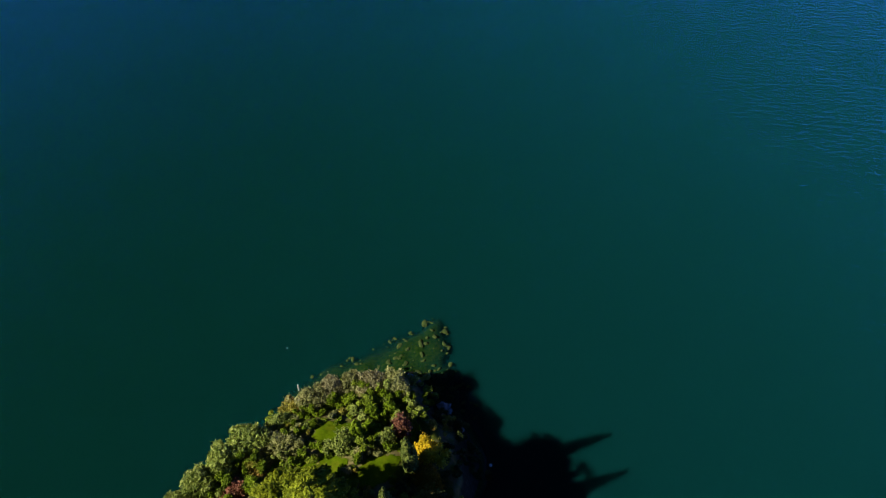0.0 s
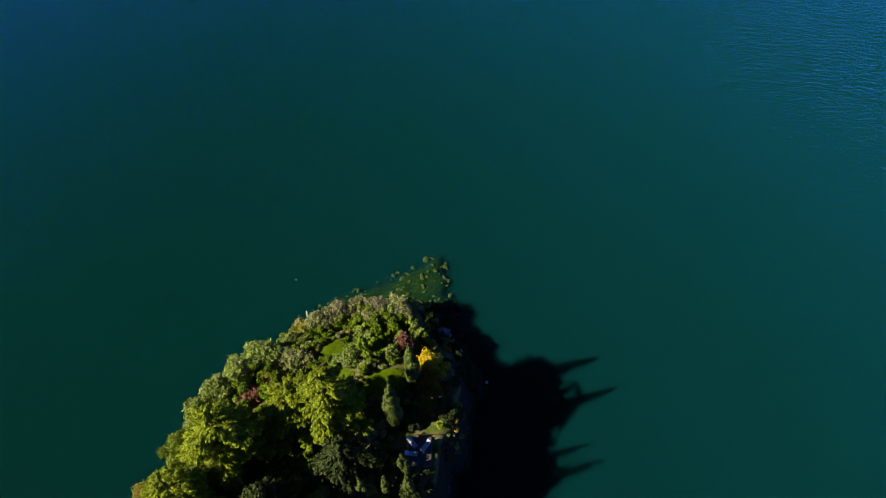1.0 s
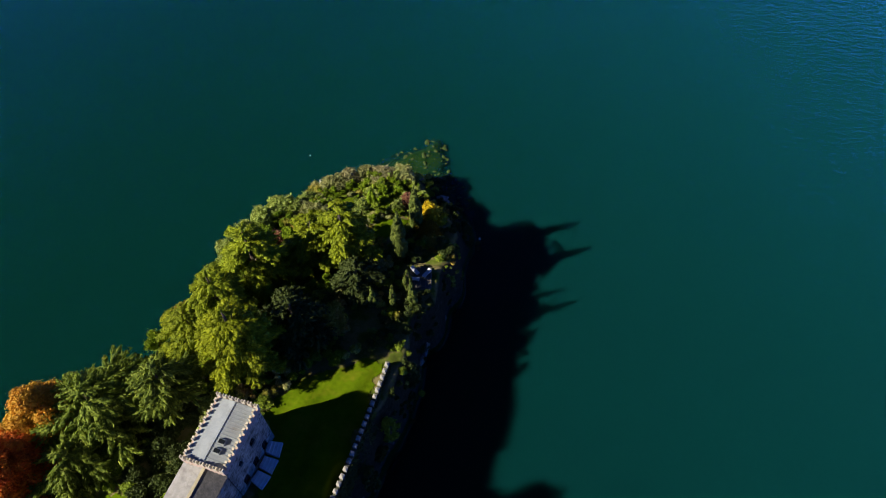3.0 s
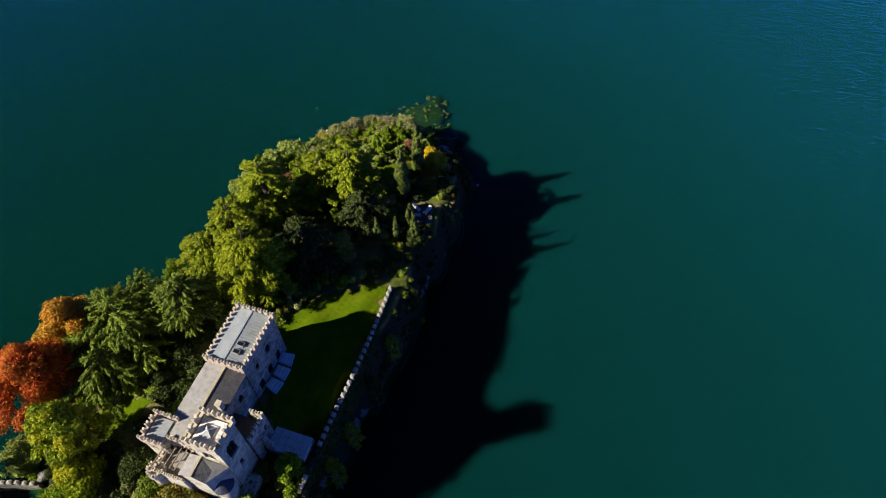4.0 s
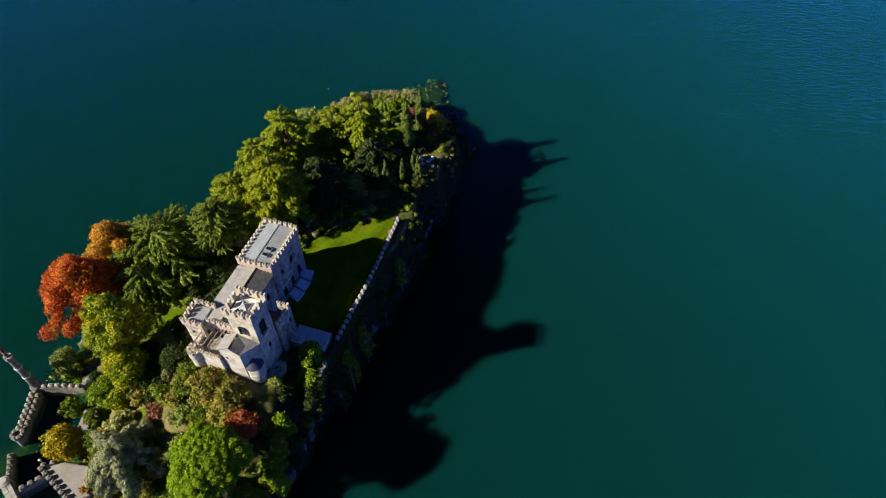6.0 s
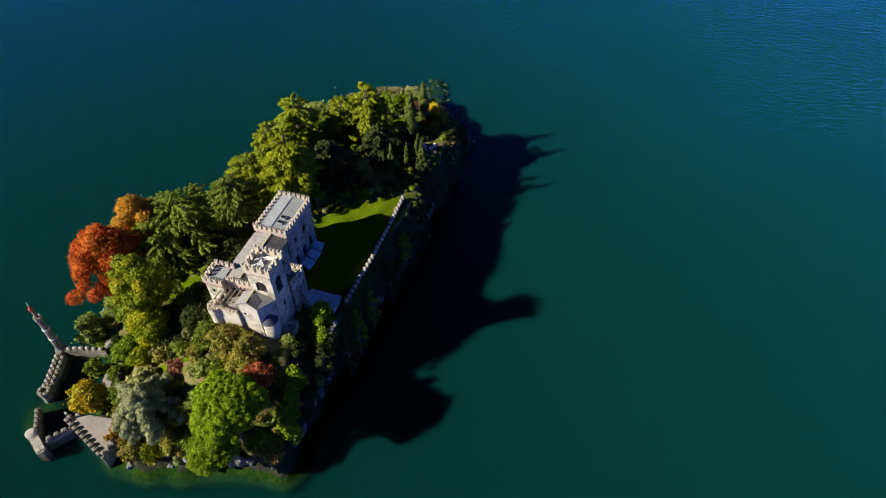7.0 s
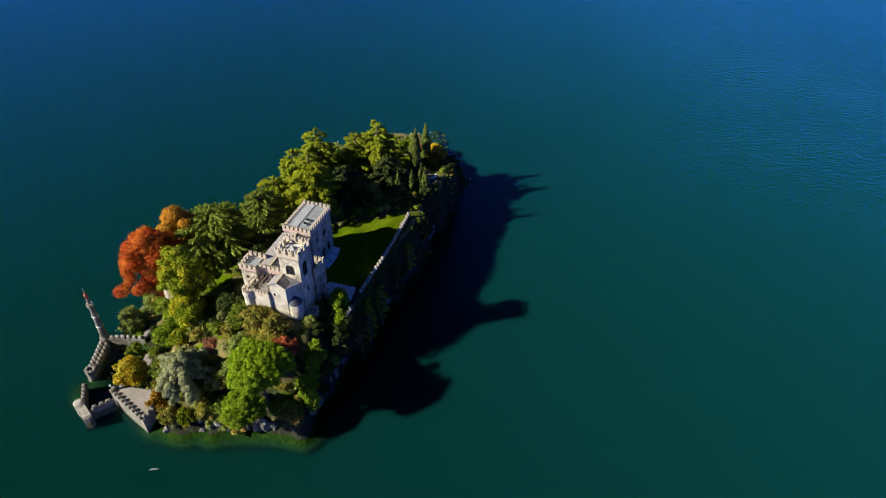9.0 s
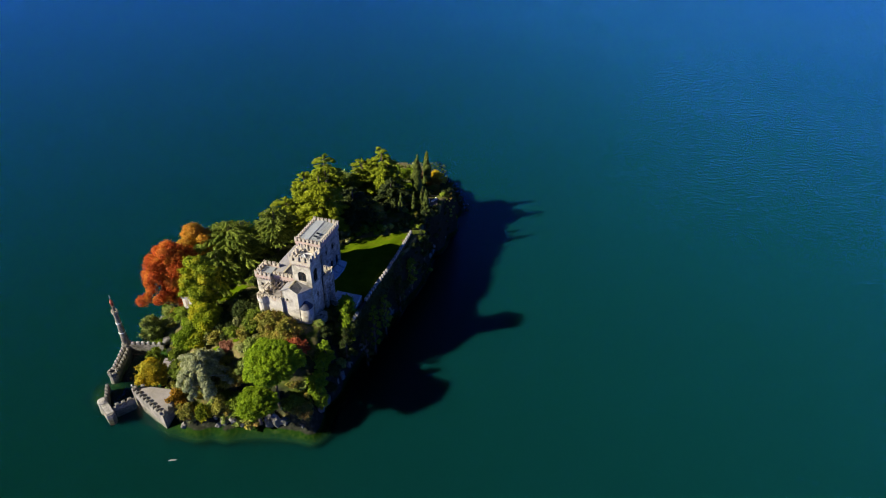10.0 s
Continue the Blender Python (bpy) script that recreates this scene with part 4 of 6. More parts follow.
# paved landing
landing = thing("paved_landing", CASTLE @ pose(8.2, 0, 0), "raised landing of pale stone slabs beside the gate", "landing")
bm = bmesh.new()
box(bm, -3.0, 3.0, -1.7, 1.7, -2.0, 0.9)
part("base", bm, M_STONE, landing)
for i in range(5):
    for j in range(3):
        bm = bmesh.new()
        box(bm, -2.98 + 1.2 * i, -1.86 + 1.2 * i, -1.68 + 1.13 * j, -0.6 + 1.13 * j, 0.9, 0.99 + random.uniform(-0.015, 0.015))
        bmesh.ops.bevel(bm, geom=bm.edges[:], offset=0.02, segments=1)
        part("slab", bm, M_SLAB, landing)
bm = bmesh.new()
prism(bm, [(4.4, -8.8), (6.4, -8.4), (6.2, -5.6), (4.5, -5.6)], -3.0, [0.4, 0.2, 0.9, 1.2])
part("rampart", bm, M_STONE, castle, "sloping stone rampart")

# ---------------------------------------------------------------- garden wall on the cliff
WALL = [(-17.9, 100.8), (-16.4, 106.0), (-14.2, 112.8), (-12.3, 118.0), (-9.8, 126.0), (-7.0, 136.0)]


def block_merlon(w, d, h, mat, name="merlon"):
    """A square stone with a low pyramid head."""
    bm = bmesh.new()
    box(bm, -w / 2, w / 2, -d / 2, d / 2, 0, h)
    lo = [bm.verts.new((x * w * 0.56, y * d * 0.56, h)) for x, y in ((-1, -1), (1, -1), (1, 1), (-1, 1))]
    top = bm.verts.new((0, 0, h + w * 0.28))
    for i in range(4):
        bm.faces.new((lo[i], lo[(i + 1) % 4], top))
    bm.faces.new(lo[::-1])
    bmesh.ops.recalc_face_normals(bm, faces=bm.faces)
    me = bpy.data.meshes.new(name)
    bm.to_mesh(me)
    bm.free()
    me.materials.append(mat)
    return me


M_WALL_TOP = mottled("weathered_wall_top", (0.26, 0.25, 0.22), (0.46, 0.44, 0.39), 1.4, 0.9, 0.4, 0.03, 9.0, (0.16, 0.16, 0.11), 0.9)
ME_BLOCK = block_merlon(0.62, 0.55, 0.6, M_WALL_TOP)
ME_HBLOCK = block_merlon(0.66, 0.6, 0.62, M_HARBOUR)


def battlement(name, pts, z0, z1, thick, pitch, mat, me, label, skip=()):
    """A low battlemented wall along a line in plan."""
    ob = thing(name, Matrix(), label, "wall", kind="structure")
    for a, b in zip(pts, pts[1:]):
        d = Vector((b[0] - a[0], b[1] - a[1], 0)).normalized() * thick * 0.5
        bm = bmesh.new()
        n = Vector((-d.y, d.x, 0))
        prism(bm, [(a[0] - d.x - n.x, a[1] - d.y - n.y), (b[0] + d.x - n.x, b[1] + d.y - n.y), (b[0] + d.x + n.x, b[1] + d.y + n.y), (a[0] - d.x + n.x, a[1] - d.y + n.y)], z0, z1)
        part("wall_run", bm, mat, ob)
        length = math.hypot(b[0] - a[0], b[1] - a[1])
        k = max(1, round(length / pitch))
        rz = math.degrees(math.atan2(b[1] - a[1], b[0] - a[0]))
        for i in range(k):
            f = (i + 0.5) / k
            x, y = a[0] + (b[0] - a[0]) * f, a[1] + (b[1] - a[1]) * f
            if any(q0 < y < q1 for q0, q1 in skip):
                continue
            share("merlon", me, ob, pose(x, y, z1 - 0.01, 0, 0, rz + random.uniform(-3, 3)) @ Matrix.Diagonal((random.uniform(0.9, 1.12), 1, random.uniform(0.85, 1.1), 1)))
    return ob


battlement("garden_wall", WALL, 9.5, 12.4, 0.5, 1.22, M_SHADED_WALL, ME_BLOCK, "pale battlemented garden wall along the cliff", [(103.3, 107.6)])

# ---------------------------------------------------------------- little harbour
# outer row takes the paler merlons: sunlight put into their colour
battlement("harbour_wall", [(-71.0, 103.4), (-70.3, 96.0)], -1.8, 1.1, 0.5, 1.0, M_HARBOUR, ME_BLOCK, "battlemented stone mole beside the lighthouse")
battlement("harbour_wall", [(-69.8, 103.2), (-69.1, 96.0)], -1.8, 1.0, 0.45, 1.0, M_HARBOUR, ME_HBLOCK, "inner battlemented wall of the stone mole")
battlement("harbour_wall", [(-69.8, 104.4), (-66.4, 104.6), (-62.6, 104.4)], -1.8, 1.3, 0.6, 1.2, M_HARBOUR, ME_BLOCK, "battlemented stone wall joining lighthouse and shore")
battlement("harbour_wall", [(-69.7, 92.1), (-68.2, 88.4)], -1.8, 1.0, 0.55, 0.95, M_HARBOUR, ME_HBLOCK, "short battlemented mole at the harbour mouth")
battlement("harbour_wall", [(-65.7, 86.2), (-62.8, 88.4)], -1.8, 1.0, 0.6, 1.05, M_HARBOUR, ME_HBLOCK, "battlemented stone wall joining mole and quay")
b = thing("mole_head", pose(-69.8, 95.4, 0), "ring of merlons on the head of the stone mole", "mole")
bm = bmesh.new()
tube(bm, [((0, 0, -1.8), 1.15), ((0, 0, 1.0), 1.0), ((0, 0, 1.3), 1.1)], 14)
part("drum", bm, M_HARBOUR, b)
for i in range(7):
    q = 2 * math.pi * i / 7
    share("merlon", ME_HBLOCK, b, pose(0.8 * math.cos(q), 0.8 * math.sin(q), 1.29, 0, 0, math.degrees(q) + 90))
blockhouse = thing("stone_pier", pose(-66.9, 85.7, 0, 0, 0, -46), "massive pale stone pier block at the harbour mouth", "pier")
bm = bmesh.new()
prism(bm, [(-2.2, -0.8), (1.9, -0.8), (2.4, 0.0), (1.9, 0.8), (-2.2, 0.8)], -1.8, 1.2)
bmesh.ops.bevel(bm, geom=bm.edges[:], offset=0.12, segments=2)
part("body", bm, M_HARBOUR, blockhouse)
for i in range(4):
    for j in range(2):
        bm = bmesh.new()
        box(bm, -2.05 + 0.98 * i, -1.12 + 0.98 * i, -0.66 + 0.68 * j, -0.02 + 0.68 * j, 1.2, 1.32 + 0.05 * ((i + j) % 2))
        bmesh.ops.bevel(bm, geom=bm.edges[:], offset=0.03, segments=1)
        part("coping_stone", bm, M_WALL_TOP, blockhouse)

bm = bmesh.new()
tube(bm, [((-2.4, 0, -1.8), 1.05), ((-2.4, 0, 1.3), 0.95), ((-2.4, 0, 1.5), 1.0), ((-2.4, 0, 1.75), 0.55)], 14)
part("round_head", bm, M_WALL_TOP, blockhouse, "round pale stone head of the pier")

QUAY = [(-63.0, 89.3), (-53.9, 82.3), (-52.6, 85.6), (-54.8, 89.4), (-60.2, 90.2)]
quay = thing("quay", Matrix(), "raised paved quay with a battlemented edge", "quay", kind="structure")
bm = bmesh.new()
prism(bm, QUAY, -1.8, 3.0)
part("quay_wall", bm, M_HARBOUR, quay, "stained pale stone quay wall")
bm = bmesh.new()
cx, cy = sum(p[0] for p in QUAY) / 5, sum(p[1] for p in QUAY) / 5
prism(bm, [(cx + (x - cx) * 0.93, cy + (y - cy) * 0.93) for x, y in QUAY], 3.0, 3.05)
part("paving", bm, M_PAVING, quay, "grey-brown paving")
for a, b in ((0, 1), (1, 2), (4, 0)):
    ax, ay = QUAY[a]
    bx, by = QUAY[b]
    ax, ay, bx, by = cx + (ax - cx) * 0.95, cy + (ay - cy) * 0.95, cx + (bx - cx) * 0.95, cy + (by - cy) * 0.95
    length = math.hypot(bx - ax, by - ay)
    k = max(2, round(length / 1.25))
    for i in range(k):
        f = (i + 0.5) / k
        share("merlon", ME_HBLOCK, quay, pose(ax + (bx - ax) * f, ay + (by - ay) * f, 3.0, 0, 0, math.degrees(math.atan2(by - ay, bx - ax))))
for k in range(5):
    bm = bmesh.new()
    box(bm, -1.4, 1.4, -0.3, 0.33, -0.4, 0.0)
    st = part("step", bm, M_PAVING, quay)
    st.matrix_basis = pose(-59.5 + 0.15 * k, 97.2 + 0.55 * k, 0.55 + 0.26 * k, 0, 0, -8)

# lighthouse
lh = thing("lighthouse", pose(-71.0, 104.8, 0) @ Matrix.Diagonal((0.92, 0.92, 1.07, 1)), "slender tapering stone lighthouse with a red lantern", "lighthouse")
bm = bmesh.new()
tube(bm, [((0, 0, -1.8), 1.3), ((0, 0, 1.2), 1.2), ((0, 0, 1.5), 1.0)], 16)
part("base", bm, M_HARBOUR, lh)
bm = bmesh.new()
tube(bm, [((0, 0, 1.5), 0.86), ((0, 0, 4.2), 0.74), ((0, 0, 7.0), 0.62), ((0, 0, 9.3), 0.54)], 16)
part("shaft", bm, M_HARBOUR, lh, "pale rubble stone shaft")
for z, r in ((4.3, 0.83), (6.9, 0.73)):
    bm = bmesh.new()
    tube(bm, [((0, 0, z), r - 0.06), ((0, 0, z + 0.08), r), ((0, 0, z + 0.2), r), ((0, 0, z + 0.28), r - 0.08)], 16)
    part("string_course", bm, M_SLAB, lh)
bm = bmesh.new()
tube(bm, [((0, 0, 9.2), 0.54), ((0, 0, 9.6), 0.74), ((0, 0, 9.9), 0.74)], 16)
part("gallery", bm, M_HARBOUR, lh)
ME_LHM = merlon_mesh(0.36, 0.5, 0.22, 0.14, M_MERLON)
for i in range(8):
    q = 2 * math.pi * i / 8
    share("merlon", ME_LHM, lh, pose(0.62 * math.cos(q), 0.62 * math.sin(q), 9.89, 0, 0, math.degrees(q) + 90))
bm = bmesh.new()
tube(bm, [((0, 0, 9.9), 0.36), ((0, 0, 11.4), 0.3), ((0, 0, 11.6), 0.42)], 12)
part("upper_shaft", bm, M_HARBOUR, lh)
lan = new("lantern")
lan.parent = lh
for i in range(6):
    q = 2 * math.pi * i / 6
    bm = bmesh.new()
    bar(bm, (0.3 * math.cos(q), 0.3 * math.sin(q), 11.6), (0.3 * math.cos(q), 0.3 * math.sin(q), 12.5), 0.08, 0.08)
    part("bar", bm, M_RED, lan)
bm = bmesh.new()
tube(bm, [((0, 0, 11.62), 0.22), ((0, 0, 12.45), 0.22)], 10)
part("lens", bm, M_GLASS, lan)
bm = bmesh.new()
tube(bm, [((0, 0, 12.45), 0.46), ((0, 0, 12.6), 0.44), ((0, 0, 13.1), 0.12), ((0, 0, 13.2), 0.1)], 12)
part("cap", bm, M_RED, lan, "faded red lantern roof")
bm = bmesh.new()
tube(bm, [((0, 0, 13.1), 0.035), ((0, 0, 14.3), 0.025)], 6)
part("mast", bm, M_WHITE, lh)


def post_lamp(x, y, h, label):
    p = thing("lamp_post", pose(x, y, max(gz(x, y), -1.5)), label, "lamp post")
    bm = bmesh.new()
    tube(bm, [((0, 0, -0.2), 0.08), ((0, 0, h), 0.05)], 8)
    part("post", bm, M_WHITE, p)
    bm = bmesh.new()
    tube(bm, [((0, 0, h), 0.08), ((0, 0, h + 0.1), 0.2), ((0, 0, h + 0.38), 0.2), ((0, 0, h + 0.5), 0.05)], 10)
    part("globe", bm, M_WHITE, p, "white lamp globe")


post_lamp(-63.3, 90.4, 4.2, "white lamp post at the corner of the quay")
post_lamp(-67.6, 109.5, 3.0, "thin white lamp post on the shore")

shed = thing("shed", pose(-57.2, 111.6, gz(-57.2, 111.6), 0, 0, -17), "small white shed half hidden by trees", "shed")
bm = bmesh.new()
box(bm, -1.2, 1.2, -1.0, 1.0, -1, 2.2)
part("wall", bm, M_PLASTER, shed)
bm = bmesh.new()
prism(bm, [(-1.4, -1.2), (1.4, -1.2), (1.4, 1.2), (-1.4, 1.2)], 2.2, [2.3, 2.3, 2.9, 2.9])
part("roof", bm, M_PALE_ROOF, shed)
bm = bmesh.new()
box(bm, -0.4, 0.4, -1.04, -1.0, 0.0, 1.9)
part("door", bm, M_WOOD, shed)

# ---------------------------------------------------------------- lounging deck and things in the water
deck = thing("deck", pose(-2.3, 154.0, 11.0), "square grey paved sun terrace among dark trees", "terrace")
bm = bmesh.new()
box(bm, -2.0, 2.0, -2.35, 2.35, -2.5, 0)
part("base", bm, M_STONE, deck)
for i in range(4):
    for j in range(5):
        bm = bmesh.new()
        box(bm, -1.99 + i, -1.02 + i, -2.34 + 0.94 * j, -1.43 + 0.94 * j, 0, 0.05 + random.uniform(-0.006, 0.006))
        part("slab", bm, M_DECK, deck)
bm = bmesh.new()
for x in (-1.9, -0.6, 0.6, 1.9):
    bar(bm, (x, 2.28, 0.0), (x, 2.28, 1.0), 0.06, 0.06)
bar(bm, (-1.95, 2.28, 1.0), (1.95, 2.28, 1.0), 0.06, 0.06)
part("railing", bm, M_DARK_FRAME, deck)


def lounger(m):
    t = thing("sun_lounger", m, "pale canvas sun lounger on the paved terrace", "sun lounger", "loungers on the terrace")
    bm = bmesh.new()
    for s in (-0.32, 0.32):
        bar(bm, (s, -0.95, 0.3), (s, 0.95, 0.3), 0.05, 0.06)
    bar(bm, (-0.32, -0.93, 0.3), (0.32, -0.93, 0.3), 0.05, 0.06)
    part("bed_frame", bm, M_WHITE, t)
    for x in (-0.3, 0.3):
        for y in (-0.8, 0.7):
            bm = bmesh.new()
            bar(bm, (x, y, 0), (x, y, 0.28), 0.05, 0.05)
            part("leg", bm, M_WHITE, t)
    bm = bmesh.new()
    box(bm, -0.33, 0.33, -0.95, 0.35, 0.33, 0.43)
    bmesh.ops.bevel(bm, geom=bm.edges[:], offset=0.03, segments=2)
    part("mattress", bm, M_CUSHION, t)
    bm = bmesh.new()
    prism(bm, [(-0.33, 0.36), (0.33, 0.36), (0.33, 1.0), (-0.33, 1.0)], 0.33, [0.45, 0.45, 0.75, 0.75])
    part("backrest", bm, M_CUSHION, t)


lounger(pose(-3.3, 155.3, 11.06, 0, 0, 40))
lounger(pose(-1.2, 154.7, 11.06, 0, 0, -38))
lounger(pose(-3.4, 153.5, 11.06, 0, 0, 85))

post = thing("mooring_post", pose(-27.0, 188.5, -1.0, 4, 6, 0), "white wooden mooring post standing in the shallows", "post")
bm = bmesh.new()
tube(bm, [((0, 0, 0), 0.16), ((0, 0, 2.3), 0.14), ((0, 0, 2.4), 0.05)], 8)
part("pole", bm, M_WHITE, post)


def buoy(x, y, r, label):
    b = thing("buoy", pose(x, y, 0), label, "buoy", "buoys on the lake")
    bm = bmesh.new()
    tube(bm, [((0, 0, -r * 0.6), r * 0.4), ((0, 0, -r * 0.2), r), ((0, 0, r * 0.3), r), ((0, 0, r * 0.8), r * 0.5), ((0, 0, r * 0.95), r * 0.1)], 10)
    part("float", bm, M_WHITE, b)
    bm = bmesh.new()
    tube(bm, [((0, 0, r * 0.9), r * 0.15), ((0, 0, r * 2.6), r * 0.12)], 6)
    part("staff", bm, M_WHITE, b)


buoy(9.5, 172.0, 0.28, "small white buoy in the shadow of the trees")
buoy(-30.6, 197.7, 0.14, "tiny white buoy on open water")
drift = thing("driftwood", pose(-49.8, 74.3, 0.02, 0, 0, 12), "pale piece of driftwood floating on the lake", "driftwood")
bm = bmesh.new()
tube(bm, [((-0.75, 0, 0), 0.06), ((-0.2, 0.05, 0.03), 0.12), ((0.5, -0.04, 0.02), 0.1), ((0.85, 0.03, 0), 0.03)], 7)
part("branch", bm, M_DEAD, drift)
rail = thing("handrail", pose(-29.7, 84.8, gz(-29.7, 84.8)), "white handrail on the rocky shore", "handrail")
for x in (-1.3, 1.3):
    bm = bmesh.new()
    bar(bm, (x, 0, -0.5), (x, 0, 1.0), 0.12, 0.12)
    part("post", bm, M_WHITE, rail)
bm = bmesh.new()
bar(bm, (-1.4, 0, 1.0), (1.4, 0, 1.0), 0.1, 0.1)
part("rail", bm, M_WHITE, rail)

# ---------------------------------------------------------------- plants
def unit(a):
    return a / np.maximum(np.linalg.norm(a, axis=-1, keepdims=True), 1e-9)


def leaf_mesh(name, pos, nrm, along, size, aspect, mat, rng, loose=0.35):
    """One mesh of many small folded leaves: at pos, facing nrm, lengthwise along."""
    k = len(pos)
    n = unit(nrm + rng.normal(0, loose, (k, 3)))
    a = unit(along + rng.normal(0, 0.3, (k, 3)))
    a = unit(a - n * (a * n).sum(1, keepdims=True))
    b = np.cross(n, a)
    ln = (size * rng.uniform(0.65, 1.35, k))[:, None]
    wd = ln / aspect
    fold = n * wd * 0.35
    v = np.stack([pos - a * ln * 0.5, pos + b * wd * 0.5 - fold, pos + a * ln * 0.5 - n * ln * 0.12, pos - b * wd * 0.5 - fold], 1).reshape(-1, 3)
    f = (np.arange(k)[:, None] * 4 + np.array([[0, 1, 2, 3]]))
    tri = np.concatenate([f[:, [0, 1, 2]], f[:, [0, 2, 3]]], 1).reshape(-1)
    me = bpy.data.meshes.new(name)
    me.vertices.add(len(v))
    me.vertices.foreach_set("co", v.astype(np.float32).ravel())
    me.loops.add(len(tri))
    me.loops.foreach_set("vertex_index", tri.astype(np.int32))
    me.polygons.add(k * 2)
    me.polygons.foreach_set("loop_start", np.arange(0, k * 6, 3, dtype=np.int32))
    me.polygons.foreach_set("loop_total", np.full(k * 2, 3, dtype=np.int32))
    me.update(calc_edges=True)
    me.materials.append(mat)
    return me


def scatter(lobes, count, rng, under=0.25):
    """Points over the skins of ellipsoids (centre, radii): places, outward ways, and each lobe's own lengthwise way."""
    c = np.array([l[0] for l in lobes], float)
    r = np.array([l[1] for l in lobes], float)
    w = (r[:, 0] * r[:, 1] + r[:, 0] * r[:, 2]) ** 0.9
    i = rng.choice(len(lobes), count, p=w / w.sum())
    d = unit(rng.normal(0, 1, (count, 3)))
    low = (d[:, 2] < -0.2) & (rng.uniform(0, 1, count) > under)
    d[low, 2] *= -1
    depth = 1 - 0.35 * rng.uniform(0, 1, count) ** 2
    off = d * r[i] * depth[:, None] * rng.uniform(0.85, 1.12, count)[:, None]
    nrm = unit(d / r[i])
    yaw = np.array([l[2] if len(l) > 2 else 0.0 for l in lobes])[i]
    cs, sn = np.cos(yaw), np.sin(yaw)
    turn = lambda a: np.stack([a[:, 0] * cs - a[:, 1] * sn, a[:, 0] * sn + a[:, 1] * cs, a[:, 2]], 1)
    return c[i] + turn(off), turn(nrm), i


def limbs(parent, h, r, tips, mat=None, lean=(0, 0)):
    """A tapered trunk with limbs that reach to the given tips."""
    bm = bmesh.new()
    tube(bm, [((0, 0, -0.8), r * 1.35), ((0, 0, 0.4), r), ((lean[0] * 0.5, lean[1] * 0.5, h * 0.5), r * 0.72), ((lean[0], lean[1], h), r * 0.22)], 9)
    trunk = part("trunk", bm, mat or M_BARK, parent)
    for x, y, z in tips if h > 3.5 else tips[:2]:
        s = min(max(z * 0.62, 0.3), h * 0.9)
        f = s / h
        a = (lean[0] * f, lean[1] * f, s)
        bm = bmesh.new()
        tube(bm, [(a, r * 0.42), (((a[0] + x) / 2, (a[1] + y) / 2, (a[2] + z) / 2 + 0.25), r * 0.26), ((x, y, z), r * 0.08)], 5)
        part("limb", bm, mat or M_BARK, parent)
    return trunk


def crown_of(parent, pos, nrm, along, size, aspect, mat, rng, loose=0.35):
    ob = new("crown", leaf_mesh("crown", pos, nrm, along, size, aspect, mat, rng, loose))
    ob.parent = parent
    return ob


def plant(name, x, y, label, category, group="", z=None):
    return thing(name, pose(x, y, gz(x, y) if z is None else z, 0, 0, 0), label, category, group)


def tiered(x, y, top, radius, mat, label, name="cedar", leaves=9000, seed=1, droop=0.25, low=0.22, size=0.52, aspect=2.1, shape=0.58, base=None, lobe=1.0, long=1.25, thin=0.8):
    """A broad conifer: flat layered sprays on spreading branches, gaps of shade between."""
    rng = np.random.RandomState(seed)
    g = gz(x, y) if base is None else base
    h = top - g
    t = plant(name, x, y, label, "tree", z=g)
    lobes, ways, tips = [], [], []
    levels = max(7, int(h / 1.5))
    for k in range(levels):
        f = k / (levels - 1)
        z = h * (low + (0.97 - low) * f)
        reach = radius * (1 - f) ** shape * (0.55 + 0.45 * min(1, f * 5 + 0.35)) + 0.75
        nb = max(3, int(1.8 + reach * 0.95))
        q0 = rng.uniform(0, 6.28)
        for j in range(nb):
            q = q0 + 6.283 * j / nb + rng.normal(0, 0.25)
            ln = reach * rng.uniform(0.68, 1.18)
            zz = z + rng.normal(0, 0.35)
            if j % 2 == 0:
                tips.append((ln * 0.8 * math.cos(q), ln * 0.8 * math.sin(q), zz - droop * ln * 0.5))
            for s in ((0.35, 0.68, 0.98) if ln > 2.2 else (0.55, 0.95)):
                rr = (0.42 + 0.26 * ln * (1.1 - s * 0.6)) * rng.uniform(0.75, 1.2) * lobe
                rr = min(rr, 1.35 * lobe)
                p = (ln * s * math.cos(q), ln * s * math.sin(q), zz - droop * ln * s * s)
                for side in ((-0.55, 0.55) if s < 0.9 else (-0.5, 0.0, 0.5)):
                    qa = q + side * rng.uniform(0.7, 1.4)
                    o = rr * 0.8
                    pp = (p[0] + o * math.cos(qa), p[1] + o * math.sin(qa), p[2] - droop * 0.3 * rr + rng.normal(0, 0.12))
                    lobes.append((pp, (rr * long, rr * thin * 0.7, rr * 0.5), qa))
                    ways.append((math.cos(qa), math.sin(qa), -0.25 - droop))
    lobes.append(((0, 0, h - 0.4), (0.4, 0.4, 0.9)))
    ways.append((0, 0.2, 1))
    pos, nrm, i = scatter(lobes, leaves, rng, 0.3)
    c = np.array([l[0] for l in lobes])
    along = unit(np.array(ways)[i] * 0.8 + (pos - c[i]) * np.array([1, 1, 0.2]) * 0.9)
    nrm = unit(nrm + np.array([0, 0, 0.15]))
    limbs(t, h * 0.97, 0.028 * h + 0.05, tips[::3])
    crown_of(t, pos, nrm, along, size, aspect, mat, rng)
    return t


